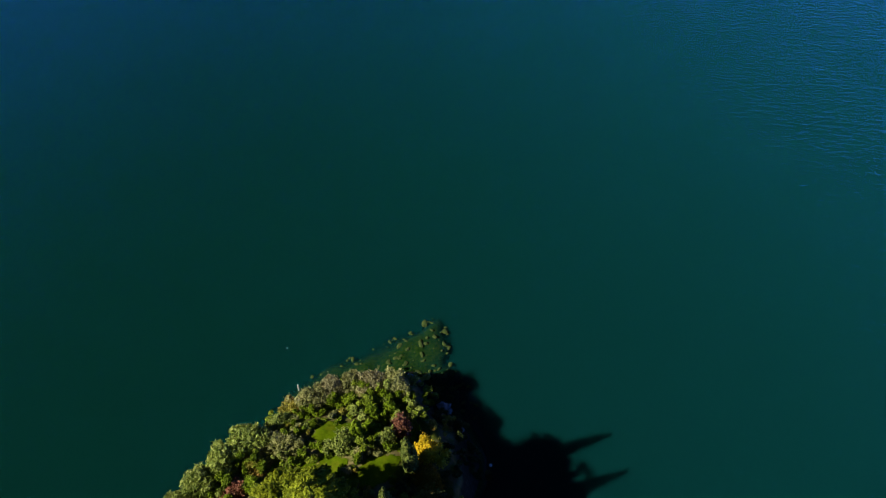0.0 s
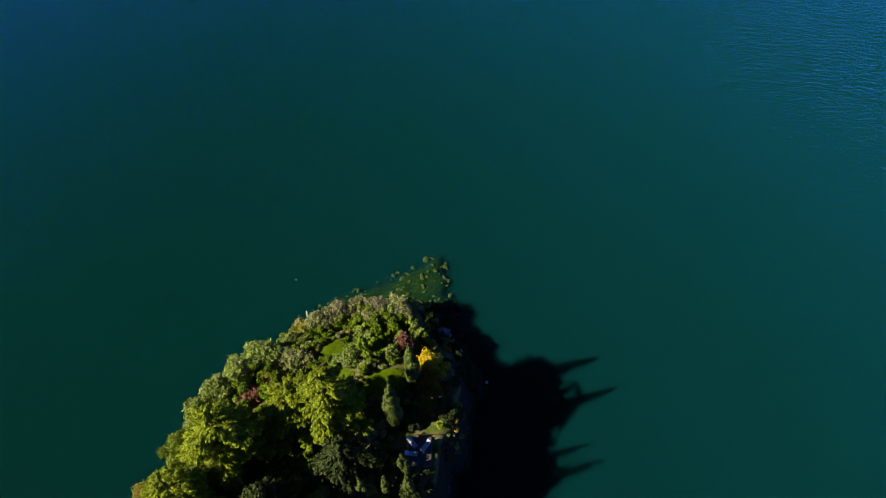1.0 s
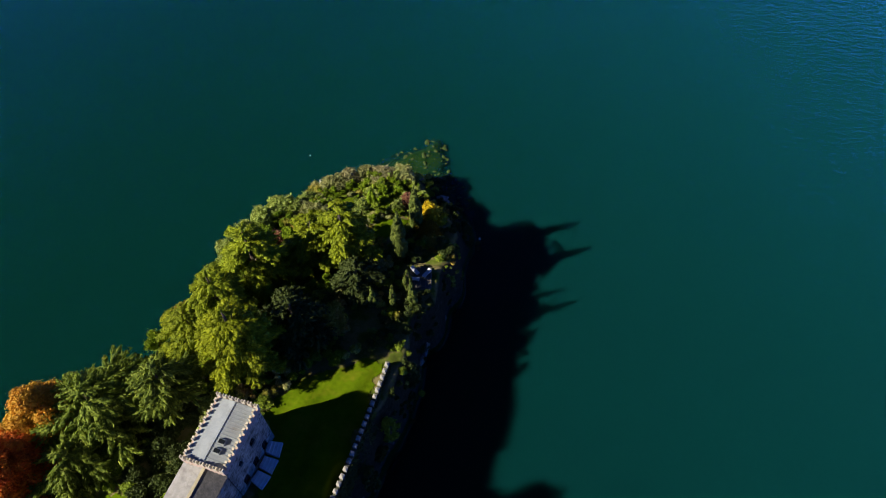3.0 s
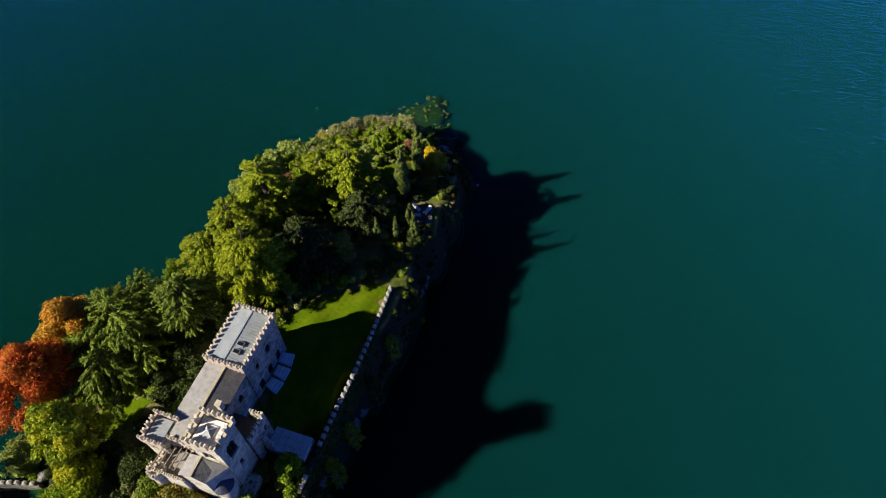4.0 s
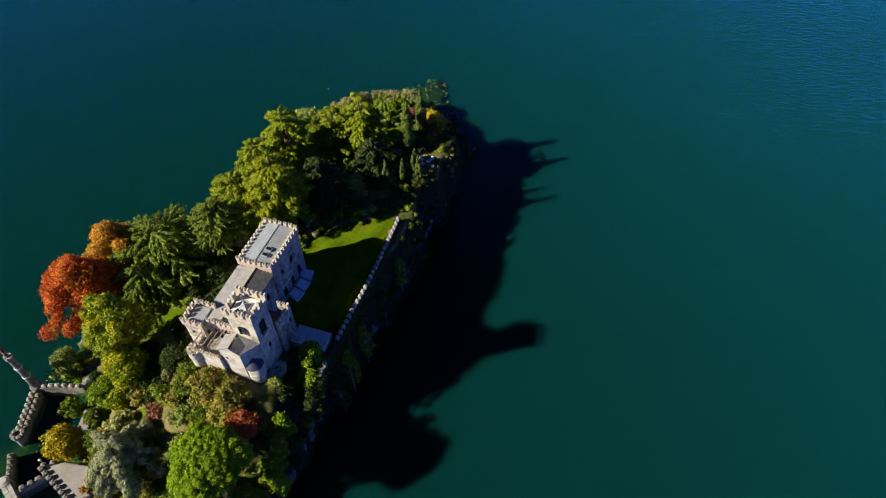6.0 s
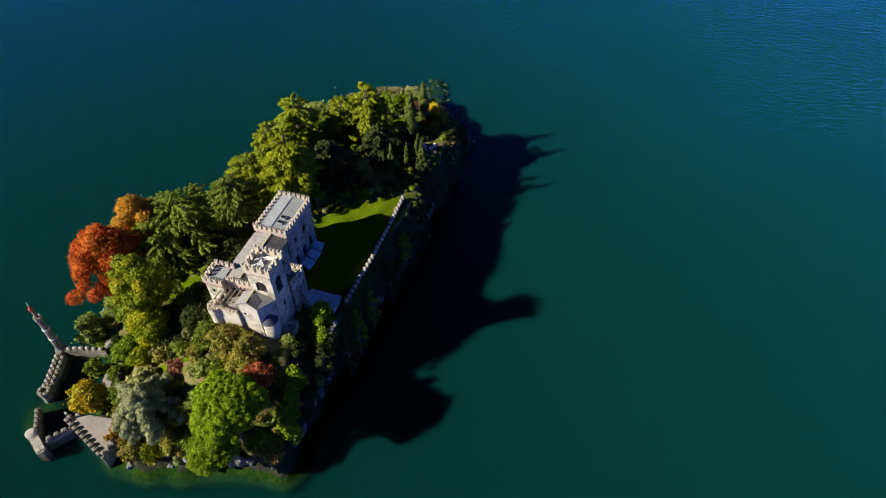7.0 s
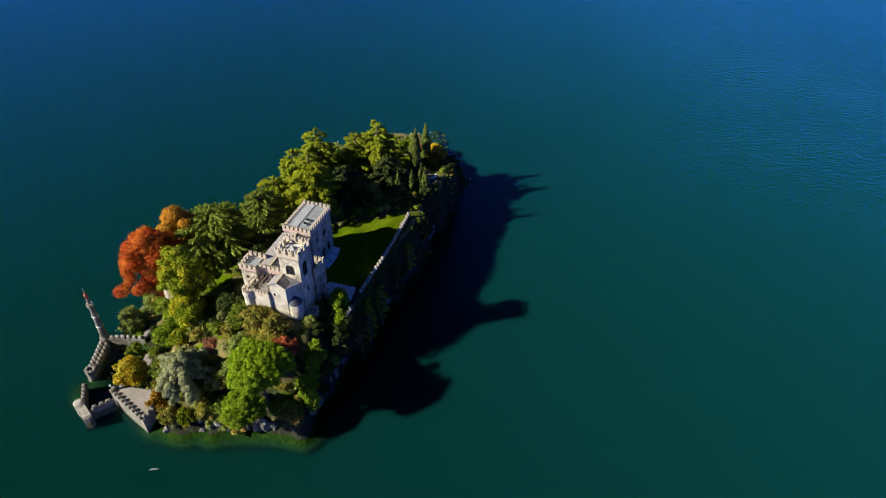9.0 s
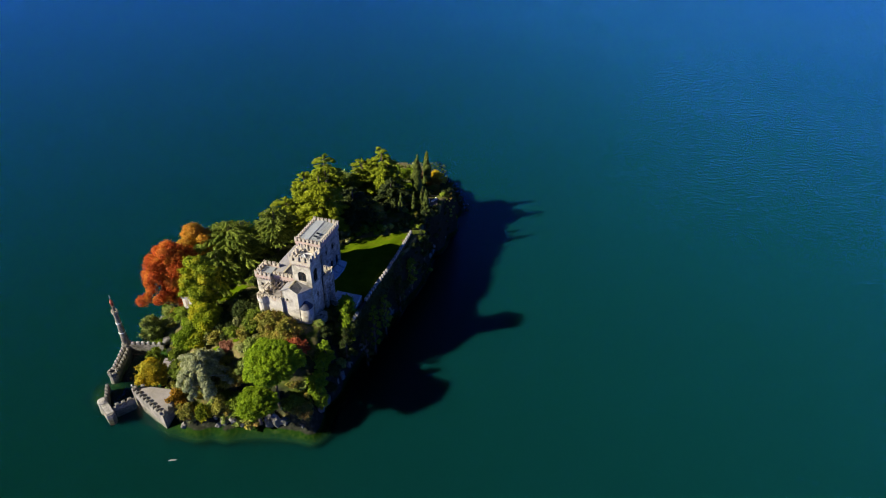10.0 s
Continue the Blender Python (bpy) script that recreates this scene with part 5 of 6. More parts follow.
def billowy(x, y, top, radius, mat, label, name="tree", leaves=6000, seed=1, low=0.2, size=0.4, aspect=1.5, lobe=0.26, squash=1.0, base=None, count=46, category="tree", group="", ry=1.0):
    """A rounded crown of many billows with gaps between them."""
    rng = np.random.RandomState(seed)
    g = gz(x, y) if base is None else base
    h = top - g
    t = plant(name, x, y, label, category, group, z=g)
    hz = h * (1 - low) / 2
    cz = h * low + hz
    lobes, tips = [], []
    turn = rng.uniform(0, 6.28, 2)
    for k in range(count):
        u = 1 - 2 * (k + 0.5) / count
        q = k * 2.39996 + rng.normal(0, 0.3)
        s = math.sqrt(1 - u * u)
        edge = 1 + 0.2 * math.sin(2 * q + turn[0] + u) + 0.16 * math.sin(3 * q + turn[1] - 2 * u)
        wide = (1.0 - 0.25 * u) * edge * (rng.uniform(1.0, 1.22) if rng.uniform() < 0.14 else rng.uniform(0.55, 0.95))
        p = (radius * s * math.cos(q) * wide * 0.86, radius * s * math.sin(q) * wide * 0.86 * ry, cz + hz * u * 0.84 * rng.uniform(0.85, 1.05))
        rr = max(radius * lobe * rng.uniform(0.5, 1.3), 0.2)
        lobes.append((p, (rr, rr, rr * 0.8 * squash)))
        if k % 4 == 0:
            tips.append(p)
    pos, nrm, i = scatter(lobes, leaves, rng)
    along = unit(rng.normal(0, 1, (leaves, 3)) + nrm * 0.5)
    limbs(t, max(h * 0.75, 0.4), 0.02 * h + 0.05, tips)
    pos = pos + rng.normal(0, 0.09 * min(radius, 2.5), pos.shape) * (rng.uniform(0, 1, (leaves, 1)) < 0.5)
    crown_of(t, pos, nrm, along, size, aspect, mat, rng, 0.8 if radius < 4 else 0.5)
    return t


def column(x, y, top, radius, mat, label, name="cypress", leaves=6000, seed=1, base=None, low=0.03):
    """An upright cypress: a narrow flame of upward sprays."""
    rng = np.random.RandomState(seed)
    g = gz(x, y) if base is None else base
    h = top - g
    t = plant(name, x, y, label, "tree", "cypresses of the garden", z=g)
    lobes = []
    for k in range(int(h * 3.2)):
        f = (k + rng.uniform(0, 1)) / (h * 3.2)
        wide = radius * min(1, 0.45 + f * 3) * (1 - max(0, f - 0.45) / 0.58) ** 0.7
        q = rng.uniform(0, 6.28)
        z = h * (low + (0.95 - low) * f)
        rr = max(0.16, wide * 0.55)
        lobes.append(((wide * 0.5 * math.cos(q), wide * 0.5 * math.sin(q), z), (rr, rr, rr * 2.1)))
    pos, nrm, i = scatter(lobes, leaves, rng, 0.6)
    along = np.tile(np.array([[0, 0, 1.0]]), (leaves, 1)) + nrm * 0.25
    limbs(t, h * 0.9, 0.02 * h, [])
    crown_of(t, pos, nrm, along, 0.34, 2.0, mat, rng)
    return t


def umbrella(x, y, top, radius, mat, label, leaves=14000, seed=1, flat=0.62, base=None, tuft=0.7):
    """A stone pine: a dome of close round tufts on spreading limbs."""
    rng = np.random.RandomState(seed)
    g = gz(x, y) if base is None else base
    h = top - g
    t = plant("stone_pine", x, y, label, "tree", z=g)
    lobes, tips = [], []
    k = int(260 * (radius / 6.0) ** 2)
    for j in range(k):
        u = 1 - 1.18 * (j + 0.5) / k
        q = j * 2.39996
        s = math.sqrt(max(0, 1 - u * u))
        edge = 1 + 0.1 * math.sin(3 * q + 1) + 0.07 * math.sin(7 * q)
        p = (radius * s * edge * math.cos(q) * rng.uniform(0.9, 1.0), radius * s * edge * math.sin(q) * rng.uniform(0.9, 1.0), h - radius * flat * (1 - u) + rng.normal(0, 0.22))
        rr = tuft * rng.uniform(0.75, 1.2)
        lobes.append((p, (rr, rr, rr * 0.85)))
        if j % 12 == 0:
            tips.append((p[0] * 0.85, p[1] * 0.85, p[2] - 0.5))
        if j % 4 == 0:
            lobes.append(((p[0] * 0.72, p[1] * 0.72, p[2] - 0.9), (tuft * 1.7, tuft * 1.7, tuft)))
    pos, nrm, i = scatter(lobes, leaves, rng, 0.1)
    along = unit(nrm + np.array([0, 0, 0.4]))
    limbs(t, h - radius * flat, 0.3, tips)
    crown_of(t, pos, unit(nrm + rng.normal(0, 0.5, nrm.shape)), along, 0.27, 1.9, mat, rng)
    return t


def weeping(x, y, top, radius, mat, label, leaves=12000, seed=1, base=None):
    """A blue cedar: curtains of drooping grey-green sprays."""
    rng = np.random.RandomState(seed)
    g = gz(x, y) if base is None else base
    h = top - g
    t = plant("blue_cedar", x, y, label, "tree", z=g)
    lobes, ways, tips = [], [], []
    for k in range(34):
        q = k * 2.39996 + rng.normal(0, 0.3)
        ln = radius * rng.uniform(0.35, 1.1)
        z0 = h * rng.uniform(0.55, 0.98) * (1 - 0.25 * ln / radius)
        tips.append((ln * 0.9 * math.cos(q), ln * 0.9 * math.sin(q), z0))
        for s in (0.35, 0.6, 0.85, 1.05):
            p = (ln * s * math.cos(q), ln * s * math.sin(q), z0 + 0.5 - 1.9 * s * s)
            rr = rng.uniform(0.55, 1.0)
            lobes.append((p, (rr, rr, rr * rng.uniform(0.7, 1.5))))
            ways.append((math.cos(q) * 0.6, math.sin(q) * 0.6, -0.9))
    pos, nrm, i = scatter(lobes, leaves, rng, 0.3)
    limbs(t, h * 0.9, 0.3, tips, M_DEAD)
    crown_of(t, pos, nrm, np.array(ways)[i], 0.5, 3.0, mat, rng)
    return t


# --- tall trees
tiered(-31.6, 153.8, 25.0, 5.0, L_CEDAR, "broad yellow-green cedar with layered branches", seed=11, leaves=49400, size=0.42)
tiered(-29.6, 135.5, 29.6, 4.6, L_CEDAR2, "tall golden-green cedar beside the castle lawn", seed=12, leaves=52000, size=0.42, shape=0.5)
tiered(-16.2, 159.0, 25.0, 4.6, L_CEDAR, "tall yellow-green cedar in the middle of the garden", seed=13, leaves=46000, size=0.42, droop=0.12)
tiered(-22.0, 160.0, 21.4, 4.2, L_CEDAR, "yellow-green cedar with flat layered boughs", seed=18, leaves=32000, size=0.42, droop=0.1)
tiered(-35.6, 145.0, 24.6, 4.2, L_CEDAR, "upright yellow-green cedar near the shore", seed=10, leaves=36000, size=0.42)
tiered(-40.2, 141.6, 19.0, 5.2, L_CEDAR, "spreading yellow-green cedar on the shore", seed=14, leaves=34000, size=0.42)
tiered(-51.2, 127.4, 19.8, 7.8, L_DEODAR, "wide dark green deodar cedar with feathery boughs", seed=15, leaves=46000, size=0.62, aspect=3.0, droop=0.3, shape=0.27, long=1.7, thin=0.6)
tiered(-52.4, 119.6, 16.6, 4.9, L_DEODAR, "lower deodar cedar with boughs over the lawn", seed=9, leaves=26000, size=0.66, aspect=3.0, droop=0.34, shape=0.45, long=1.7, thin=0.6)
tiered(-40.3, 129.5, 23.2, 3.7, L_DEODAR, "dark green deodar cedar with feathery boughs", seed=16, leaves=22000, size=0.62, aspect=3.0, low=0.4, droop=0.3, shape=0.5, long=1.6, thin=0.6)
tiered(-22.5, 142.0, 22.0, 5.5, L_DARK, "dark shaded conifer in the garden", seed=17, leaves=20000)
# added to block the sun from the terrace; its leaves are painted dark
tiered(-13.2, 151.0, 20.0, 3.2, L_DARK, "shade-darkened conifer added to shade the sun terrace", seed=27, leaves=12000)
billowy(-51.6, 107.6, 24.2, 4.3, L_HARB, "yellowing green larch above the harbour", name="larch", seed=19, leaves=38000, count=120, lobe=0.22, low=0.06, size=0.44, aspect=2.2)
billowy(-50.2, 102.8, 15.0, 3.7, L_HARB, "smaller yellowing larch above the harbour", name="larch", seed=20, leaves=20000, count=80, lobe=0.24, low=0.04, size=0.44, aspect=2.2)
billowy(-62.3, 117.8, 20.6, 6.5, L_RED, "swamp cypress in red autumn leaf", seed=21, leaves=60000, base=1.0, low=0.1, lobe=0.25, count=150, size=0.36)
billowy(-59.6, 126.8, 20.2, 5.0, L_ORANGE, "swamp cypress in orange autumn leaf", seed=22, leaves=30000, low=0.08, lobe=0.25, count=110, size=0.36)
umbrella(-31.5, 85.6, 17.8, 5.3, L_PINE, "bright green umbrella-shaped stone pine", seed=23, leaves=70000)
umbrella(-34.6, 81.8, 9.6, 3.6, L_PINE, "lower bright green stone pine over the shore", seed=24, leaves=30000, flat=0.6, base=2.5)
weeping(-47.0, 88.6, 13.8, 6.6, L_BLUE, "grey-green weeping blue cedar", seed=25, leaves=42000)
billowy(-59.8, 93.0, 7.4, 3.3, L_YELLOW, "rounded yellow autumn tree on the quay", seed=26, leaves=13000, count=60)
column(-3.6, 167.2, 21.8, 1.4, L_CYPRESS, "tall slender dark green cypress", seed=31, leaves=15000)
column(-6.2, 158.8, 24.6, 1.5, L_CYPRESS, "tall dark green cypress in the garden", seed=32, leaves=16000)
column(-10.3, 147.2, 18.2, 0.75, L_CYPRESS, "slender young cypress in the garden", seed=33)
column(-6.8, 147.5, 18.0, 0.65, L_CYPRESS, "slender young cypress in the garden", seed=34)
column(-3.4, 147.3, 19.4, 0.85, L_CYPRESS, "slender young cypress in the garden", seed=35)
column(-4.3, 150.5, 18.6, 0.95, L_CYPRESS, "slender young cypress in the garden", seed=36)
column(-12.9, 174.3, 13.2, 1.1, L_BRIGHT, "light green conical cypress", seed=37)
for k, (x, y, top, r) in enumerate(((-31.2, 173.6, 9.6, 3.6), (-34.6, 170.0, 10.4, 3.6), (-37.6, 166.4, 10.8, 3.6), (-40.4, 162.6, 10.2, 3.2))):
    billowy(x, y, top, r, L_LAUREL, "feathery grey-green tree leaning over the water", seed=60 + k, leaves=11000, count=60, lobe=0.22, low=0.04, size=0.75, aspect=3.8)
# --- smaller trees
SMALL = [
    (-43.0, 84.6, 6.0, 2.2, L_OCHRE, "ochre shrub above the rocks"), (-39.4, 84.8, 6.6, 2.4, L_SHRUB, "green shrub above the rocks"),
    (-46.6, 83.5, 4.6, 1.8, L_HARB, "yellow-green shrub above the rocks"), (-41.2, 88.4, 8.6, 2.5, L_OCHRE, "ochre shrub in the lower garden"),
    (-38.4, 90.8, 9.8, 2.4, L_LAUREL, "grey-green shrub in the lower garden"), (-28.3, 84.6, 6.2, 2.0, L_SHRUB, "green shrub above the rocks"),
    (-24.4, 88.6, 8.8, 2.0, L_BRIGHT, "bright green shrub on the cliff"), (-50.5, 91.5, 8.6, 2.6, L_LAUREL, "grey-green shrub behind the quay"),
    (-54.0, 93.0, 7.0, 2.2, L_SHRUB, "dark green shrub behind the quay"),
    # dark bushes along the wall carry its shade in their leaf colour
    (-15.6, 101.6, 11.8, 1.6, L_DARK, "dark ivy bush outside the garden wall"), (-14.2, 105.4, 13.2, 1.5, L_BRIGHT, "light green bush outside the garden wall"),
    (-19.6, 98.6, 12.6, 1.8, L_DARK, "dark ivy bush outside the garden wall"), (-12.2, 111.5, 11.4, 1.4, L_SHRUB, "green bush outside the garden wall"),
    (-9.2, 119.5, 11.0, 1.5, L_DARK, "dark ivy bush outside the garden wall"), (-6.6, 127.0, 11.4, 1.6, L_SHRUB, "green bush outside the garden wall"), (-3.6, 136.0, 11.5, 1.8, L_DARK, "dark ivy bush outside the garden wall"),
    (-1.1, 170.0, 12.9, 2.5, L_YELLOW, "golden yellow autumn tree"), (-0.7, 165.4, 12.0, 2.3, L_GOLD, "orange-gold autumn tree"),
    (-1.2, 162.5, 11.5, 2.2, L_OCHRE, "brownish shaded garden tree"),
    (-27.5, 177.5, 7.5, 2.4, L_LAUREL, "grey-green laurel shrub on the bank"),
    (-7.3, 185.5, 7.0, 2.6, L_OLIVE, "silvery olive tree on the point"), (-11.8, 185.8, 7.0, 2.5, L_ROSE, "dull rose-grey shrub on the point"),
    (-15.5, 186.0, 7.0, 2.4, L_OLIVE, "silvery olive tree on the point"), (-19.0, 185.0, 7.0, 2.6, L_ROSE, "dull rose-grey shrub on the point"),
    (-22.8, 182.8, 7.0, 3.0, L_OLIVE, "olive-green tree on the point"), (-25.5, 180.5, 6.0, 2.4, L_OCHRE, "straw-coloured shrub on the bank"),
    (-25.3, 172.8, 9.2, 2.7, L_OLIVE, "grey-leaved shrub"), (-29.0, 169.5, 9.0, 2.2, L_OCHRE, "brown-orange shrub"),
    (-31.5, 165.0, 9.8, 2.0, L_BRICK, "small red-leaved shrub"), (-5.8, 175.8, 9.6, 2.0, L_BRICK, "small red maple"),
    (-28.8, 92.4, 13.6, 3.0, L_MAPLE, "small red maple below the castle"), (-19.7, 104.0, 16.6, 2.3, L_BRIGHT, "yellow-green young tree at the castle wall"),
    (-19.3, 100.9, 14.2, 1.9, L_BRIGHT, "yellow-green young tree below the castle wall"),
    # dark trees beside the castle and on the slope: shade put into the leaves
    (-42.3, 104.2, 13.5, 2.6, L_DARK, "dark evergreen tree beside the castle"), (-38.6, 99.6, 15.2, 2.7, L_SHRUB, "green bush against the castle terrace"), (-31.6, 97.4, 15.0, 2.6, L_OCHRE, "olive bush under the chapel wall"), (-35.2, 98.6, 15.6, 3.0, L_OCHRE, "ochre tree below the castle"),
    (-31.8, 95.5, 13.2, 3.3, L_OCHRE, "yellow-olive tree in the lower garden"), (-36.0, 95.0, 11.8, 1.9, L_SHRUB, "dense blue-green conical shrub"),
    (-45.5, 101.0, 11.0, 2.8, L_DARK, "dark evergreen tree on the slope"), (-66.0, 108.0, 6.2, 3.0, L_LAUREL, "olive-green bush at the water"),
    (-55.0, 101.5, 8.5, 2.8, L_BRIGHT, "light green shrub above the harbour"), (-62.5, 100.5, 4.0, 1.8, L_SHRUB, "green bush on the harbour wall"),
    (-52.5, 86.6, 5.8, 1.9, L_GOLD, "orange-brown shrub beside the quay"), (-49.5, 83.8, 4.6, 2.0, L_OCHRE, "ochre shrub on the shore"),
    (-22.8, 93.4, 13.4, 1.7, L_BRIGHT, "bright green climbing shrub on the cliff"), (-23.3, 90.6, 12.2, 1.6, L_BRIGHT, "bright green climbing shrub on the cliff"), (-23.5, 86.5, 8.0, 2.0, L_BRIGHT, "bright green shrub on the cliff"),
    (-26.5, 83.6, 4.4, 2.2, L_OCHRE, "dry yellow-green shrub on the rocks"), (-44.0, 96.0, 9.4, 1.8, L_BRICK, "reddish shrub on the lawn bank"),
    (-51.5, 99.0, 9.0, 2.2, L_HARB, "yellow-green shrub on the slope"), (-56.0, 97.0, 7.0, 1.7, L_SHRUB, "green shrub above the harbour steps"),
    (-37.5, 112.5, 14.5, 2.0, L_BRIGHT, "light green shrub against the hall"),
    (-8.0, 180.0, 7.8, 1.5, L_BRIGHT, "bright rounded shrub"), (-11.2, 179.4, 8.2, 1.6, L_BRIGHT, "bright rounded shrub"), (-11.2, 176.0, 8.8, 1.2, L_BRIGHT, "bright rounded shrub"),
    (-15.0, 172.4, 10.2, 2.4, L_LAUREL, "grey-green rounded shrub"), (-8.0, 173.5, 9.8, 1.8, L_LAUREL, "grey-green rounded shrub"),
    (-7.0, 159.8, 12.5, 0.9, L_LAUREL, "small rounded shrub"), (-6.0, 145.2, 12.4, 0.9, L_OCHRE, "small rounded shrub"),
    (-17.0, 143.5, 15.5, 3.0, L_OCHRE, "brown-green shaded tree"), (-26.0, 160.5, 13.0, 3.0, L_SHRUB, "dark green garden tree"),
    (-36.0, 158.5, 12.5, 3.4, L_SHRUB, "green shore tree"), (-42.0, 157.0, 9.5, 3.2, L_SHRUB, "green shore tree"), (-46.5, 150.0, 8.0, 2.4, L_OCHRE, "brownish shore shrub"),
    (-50.0, 144.0, 8.0, 2.2, L_BRIGHT, "light green shore shrub"), (-56.0, 135.5, 9.5, 3.2, L_DEODAR, "dark green shore tree"),
]
for k, (x, y, top, r, mat, label) in enumerate(SMALL):
    label = label if len(label.split()) > 3 else label + " in the garden"
    billowy(x, y, top, r, mat, label, name="tree" if top - gz(x, y) > 3.8 else "shrub", leaves=int(1100 + 760 * r * r), seed=100 + k, count=int(18 + 9 * r), lobe=0.26, aspect=2.1,
            category="tree" if top - gz(x, y) > 3.8 else "shrub", low=0.06, size=0.40)

# --- undergrowth: a few shrubs built once, then set out over the slopes
def within(pts, x, y):
    res = False
    for (ax, ay), (bx, by) in zip(pts, pts[1:] + pts[:1]):
        if (ay > y) != (by > y) and x < ax + (y - ay) / (by - ay) * (bx - ax):
            res = not res
    return res


CASTLE_INV = CASTLE.inverted()


def keep_clear(x, y):
    for pts in LAWNS.values():
        if any(within(pts, x + ox, y + oy) for ox, oy in ((0, 0), (0.9, 0), (-0.9, 0), (0, 0.9), (0, -0.9))):
            return True
    loc = CASTLE_INV @ Vector((x, y, 12.2))
    if -9.5 < loc.x < 5.4 and -11.2 < loc.y < 14.9:
        return True
    if 4.5 < loc.x < 11.8 and -2.4 < loc.y < 2.4:
        return True
    if abs(x + 2.3) < 2.6 and abs(y - 154) < 3.2:
        return True
    for (ax, ay), (bx, by) in zip(WALL, WALL[1:]):
        f = min(max(((x - ax) * (bx - ax) + (y - ay) * (by - ay)) / ((bx - ax) ** 2 + (by - ay) ** 2), 0), 1)
        if math.hypot(x - ax - f * (bx - ax), y - ay - f * (by - ay)) < 1.9:
            return True
    return within(QUAY, x, y) or (x < -57 and 88 < y < 103)


KINDS = [(L_DARK, "dark evergreen shrub in the undergrowth"), (L_SHRUB, "green shrub in the undergrowth"), (L_LAUREL, "laurel shrub in the undergrowth"),
         (L_OCHRE, "ochre-tinted shrub in the undergrowth"), (L_BRIGHT, "light green shrub in the undergrowth"), (L_OLIVE, "grey-olive shrub in the undergrowth")]
STOCK = []
for k, (mat, label) in enumerate(KINDS * 2):
    STOCK.append(billowy(-30 - k, 140, gz(-30 - k, 140) + 2.4, 1.6, mat, label, name="shrub", leaves=1900, seed=300 + k, count=18, lobe=0.36, category="shrub", group="undergrowth", low=0.02, size=0.34))
rng = random.Random(5)
spots = []
while len(spots) < 560:
    x, y = rng.uniform(-67, 8), rng.uniform(82, 190)
    d = from_table(SHORE_T, x, y)
    if (y > 162 and rng.random() < 0.45) or (y < 99 and rng.random() < 0.25):
        continue
    if d < 0.3 or keep_clear(x, y) or any((x - a) ** 2 + (y - b) ** 2 < 1.7 for a, b in spots) or (-24 < x < 1 and 138 < y < 165 and rng.random() < 0.65) or (y > 160 and rng.random() < 0.2):
        continue
    spots.append((x, y))
single = set(sorted(range(560), key=lambda k: spots[k][1])[:240])
lumps = {k: [] for k in range(len(KINDS))}
used = 0
for k, (x, y) in enumerate(spots):
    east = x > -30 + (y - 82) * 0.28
    # east slope: mostly the dark leaves that have shade painted in
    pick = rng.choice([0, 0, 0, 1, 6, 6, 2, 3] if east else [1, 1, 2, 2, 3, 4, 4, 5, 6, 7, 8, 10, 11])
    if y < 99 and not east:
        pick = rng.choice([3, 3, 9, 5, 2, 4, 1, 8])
    # two pockets west of the castle get their shade as darkest leaf colour
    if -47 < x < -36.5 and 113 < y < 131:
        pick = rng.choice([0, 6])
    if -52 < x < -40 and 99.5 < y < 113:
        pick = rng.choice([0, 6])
    if y > 163 and not east:
        pick = rng.choice([1, 1, 2, 4, 4, 4, 5, 8, 10, 10])
    s, z = rng.uniform(0.6, 1.25), gz(x, y)
    if k in single:
        m = pose(x, y, z - 0.1, 0, 0, rng.uniform(0, 360)) @ Matrix.Diagonal((s * rng.uniform(0.85, 1.2), s, s * rng.uniform(0.7, 1.15), 1))
        if used < len(STOCK):
            STOCK[used].matrix_basis = m
            used += 1
        else:
            copy_thing(STOCK[pick], m)
    else:
        for q in range(8):
            ox, oy, w = rng.gauss(0, 0.95) * s, rng.gauss(0, 0.95) * s, rng.uniform(0.3, 0.8) * s
            if keep_clear(x + ox, y + oy):
                continue
            lumps[pick % len(KINDS)].append(((x + ox, y + oy, gz(x + ox, y + oy) + rng.uniform(0.1, 1.8) * s), (w, w * rng.uniform(0.7, 1.2), w * 0.8)))
# low tufts between the lawns of the north garden
for k in range(230):
    x, y = rng.uniform(-27, -3), rng.uniform(161, 184)
    if any(within(pts, x, y) and rng.random() < 0.95 for pts in LAWNS.values()):
        continue
    s, pick = rng.uniform(0.4, 0.9), rng.choice([1, 2, 3, 4, 4, 4, 5])
    for q in range(3):
        ox, oy, w = rng.gauss(0, 0.5) * s, rng.gauss(0, 0.5) * s, rng.uniform(0.4, 0.8) * s
        lumps[pick].append(((x + ox, y + oy, gz(x + ox, y + oy) + rng.uniform(0.1, 0.7) * s), (w, w * rng.uniform(0.7, 1.2), w * 0.8)))
npr = np.random.RandomState(77)
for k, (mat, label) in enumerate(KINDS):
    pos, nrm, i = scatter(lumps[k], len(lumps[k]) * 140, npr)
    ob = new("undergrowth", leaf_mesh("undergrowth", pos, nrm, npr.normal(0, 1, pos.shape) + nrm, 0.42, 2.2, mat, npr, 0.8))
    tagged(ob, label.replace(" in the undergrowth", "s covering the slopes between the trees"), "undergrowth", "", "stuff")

# ---------------------------------------------------------------- rocks
def rock_mesh(seed, mat):
    r = random.Random(seed)
    bm = bmesh.new()
    bmesh.ops.create_icosphere(bm, subdivisions=2, radius=1)
    for v in bm.verts:
        n = noise.noise(v.co * 1.3 + Vector((seed * 7.1, 0, 0))) * 0.5 + noise.noise(v.co * 3.1 + Vector((0, seed * 3.3, 0))) * 0.2
        v.co *= 1 + n
        v.co.z *= 0.7
    me = bpy.data.meshes.new("rock")
    bm.to_mesh(me)
    bm.free()
    me.materials.append(mat)
    return me


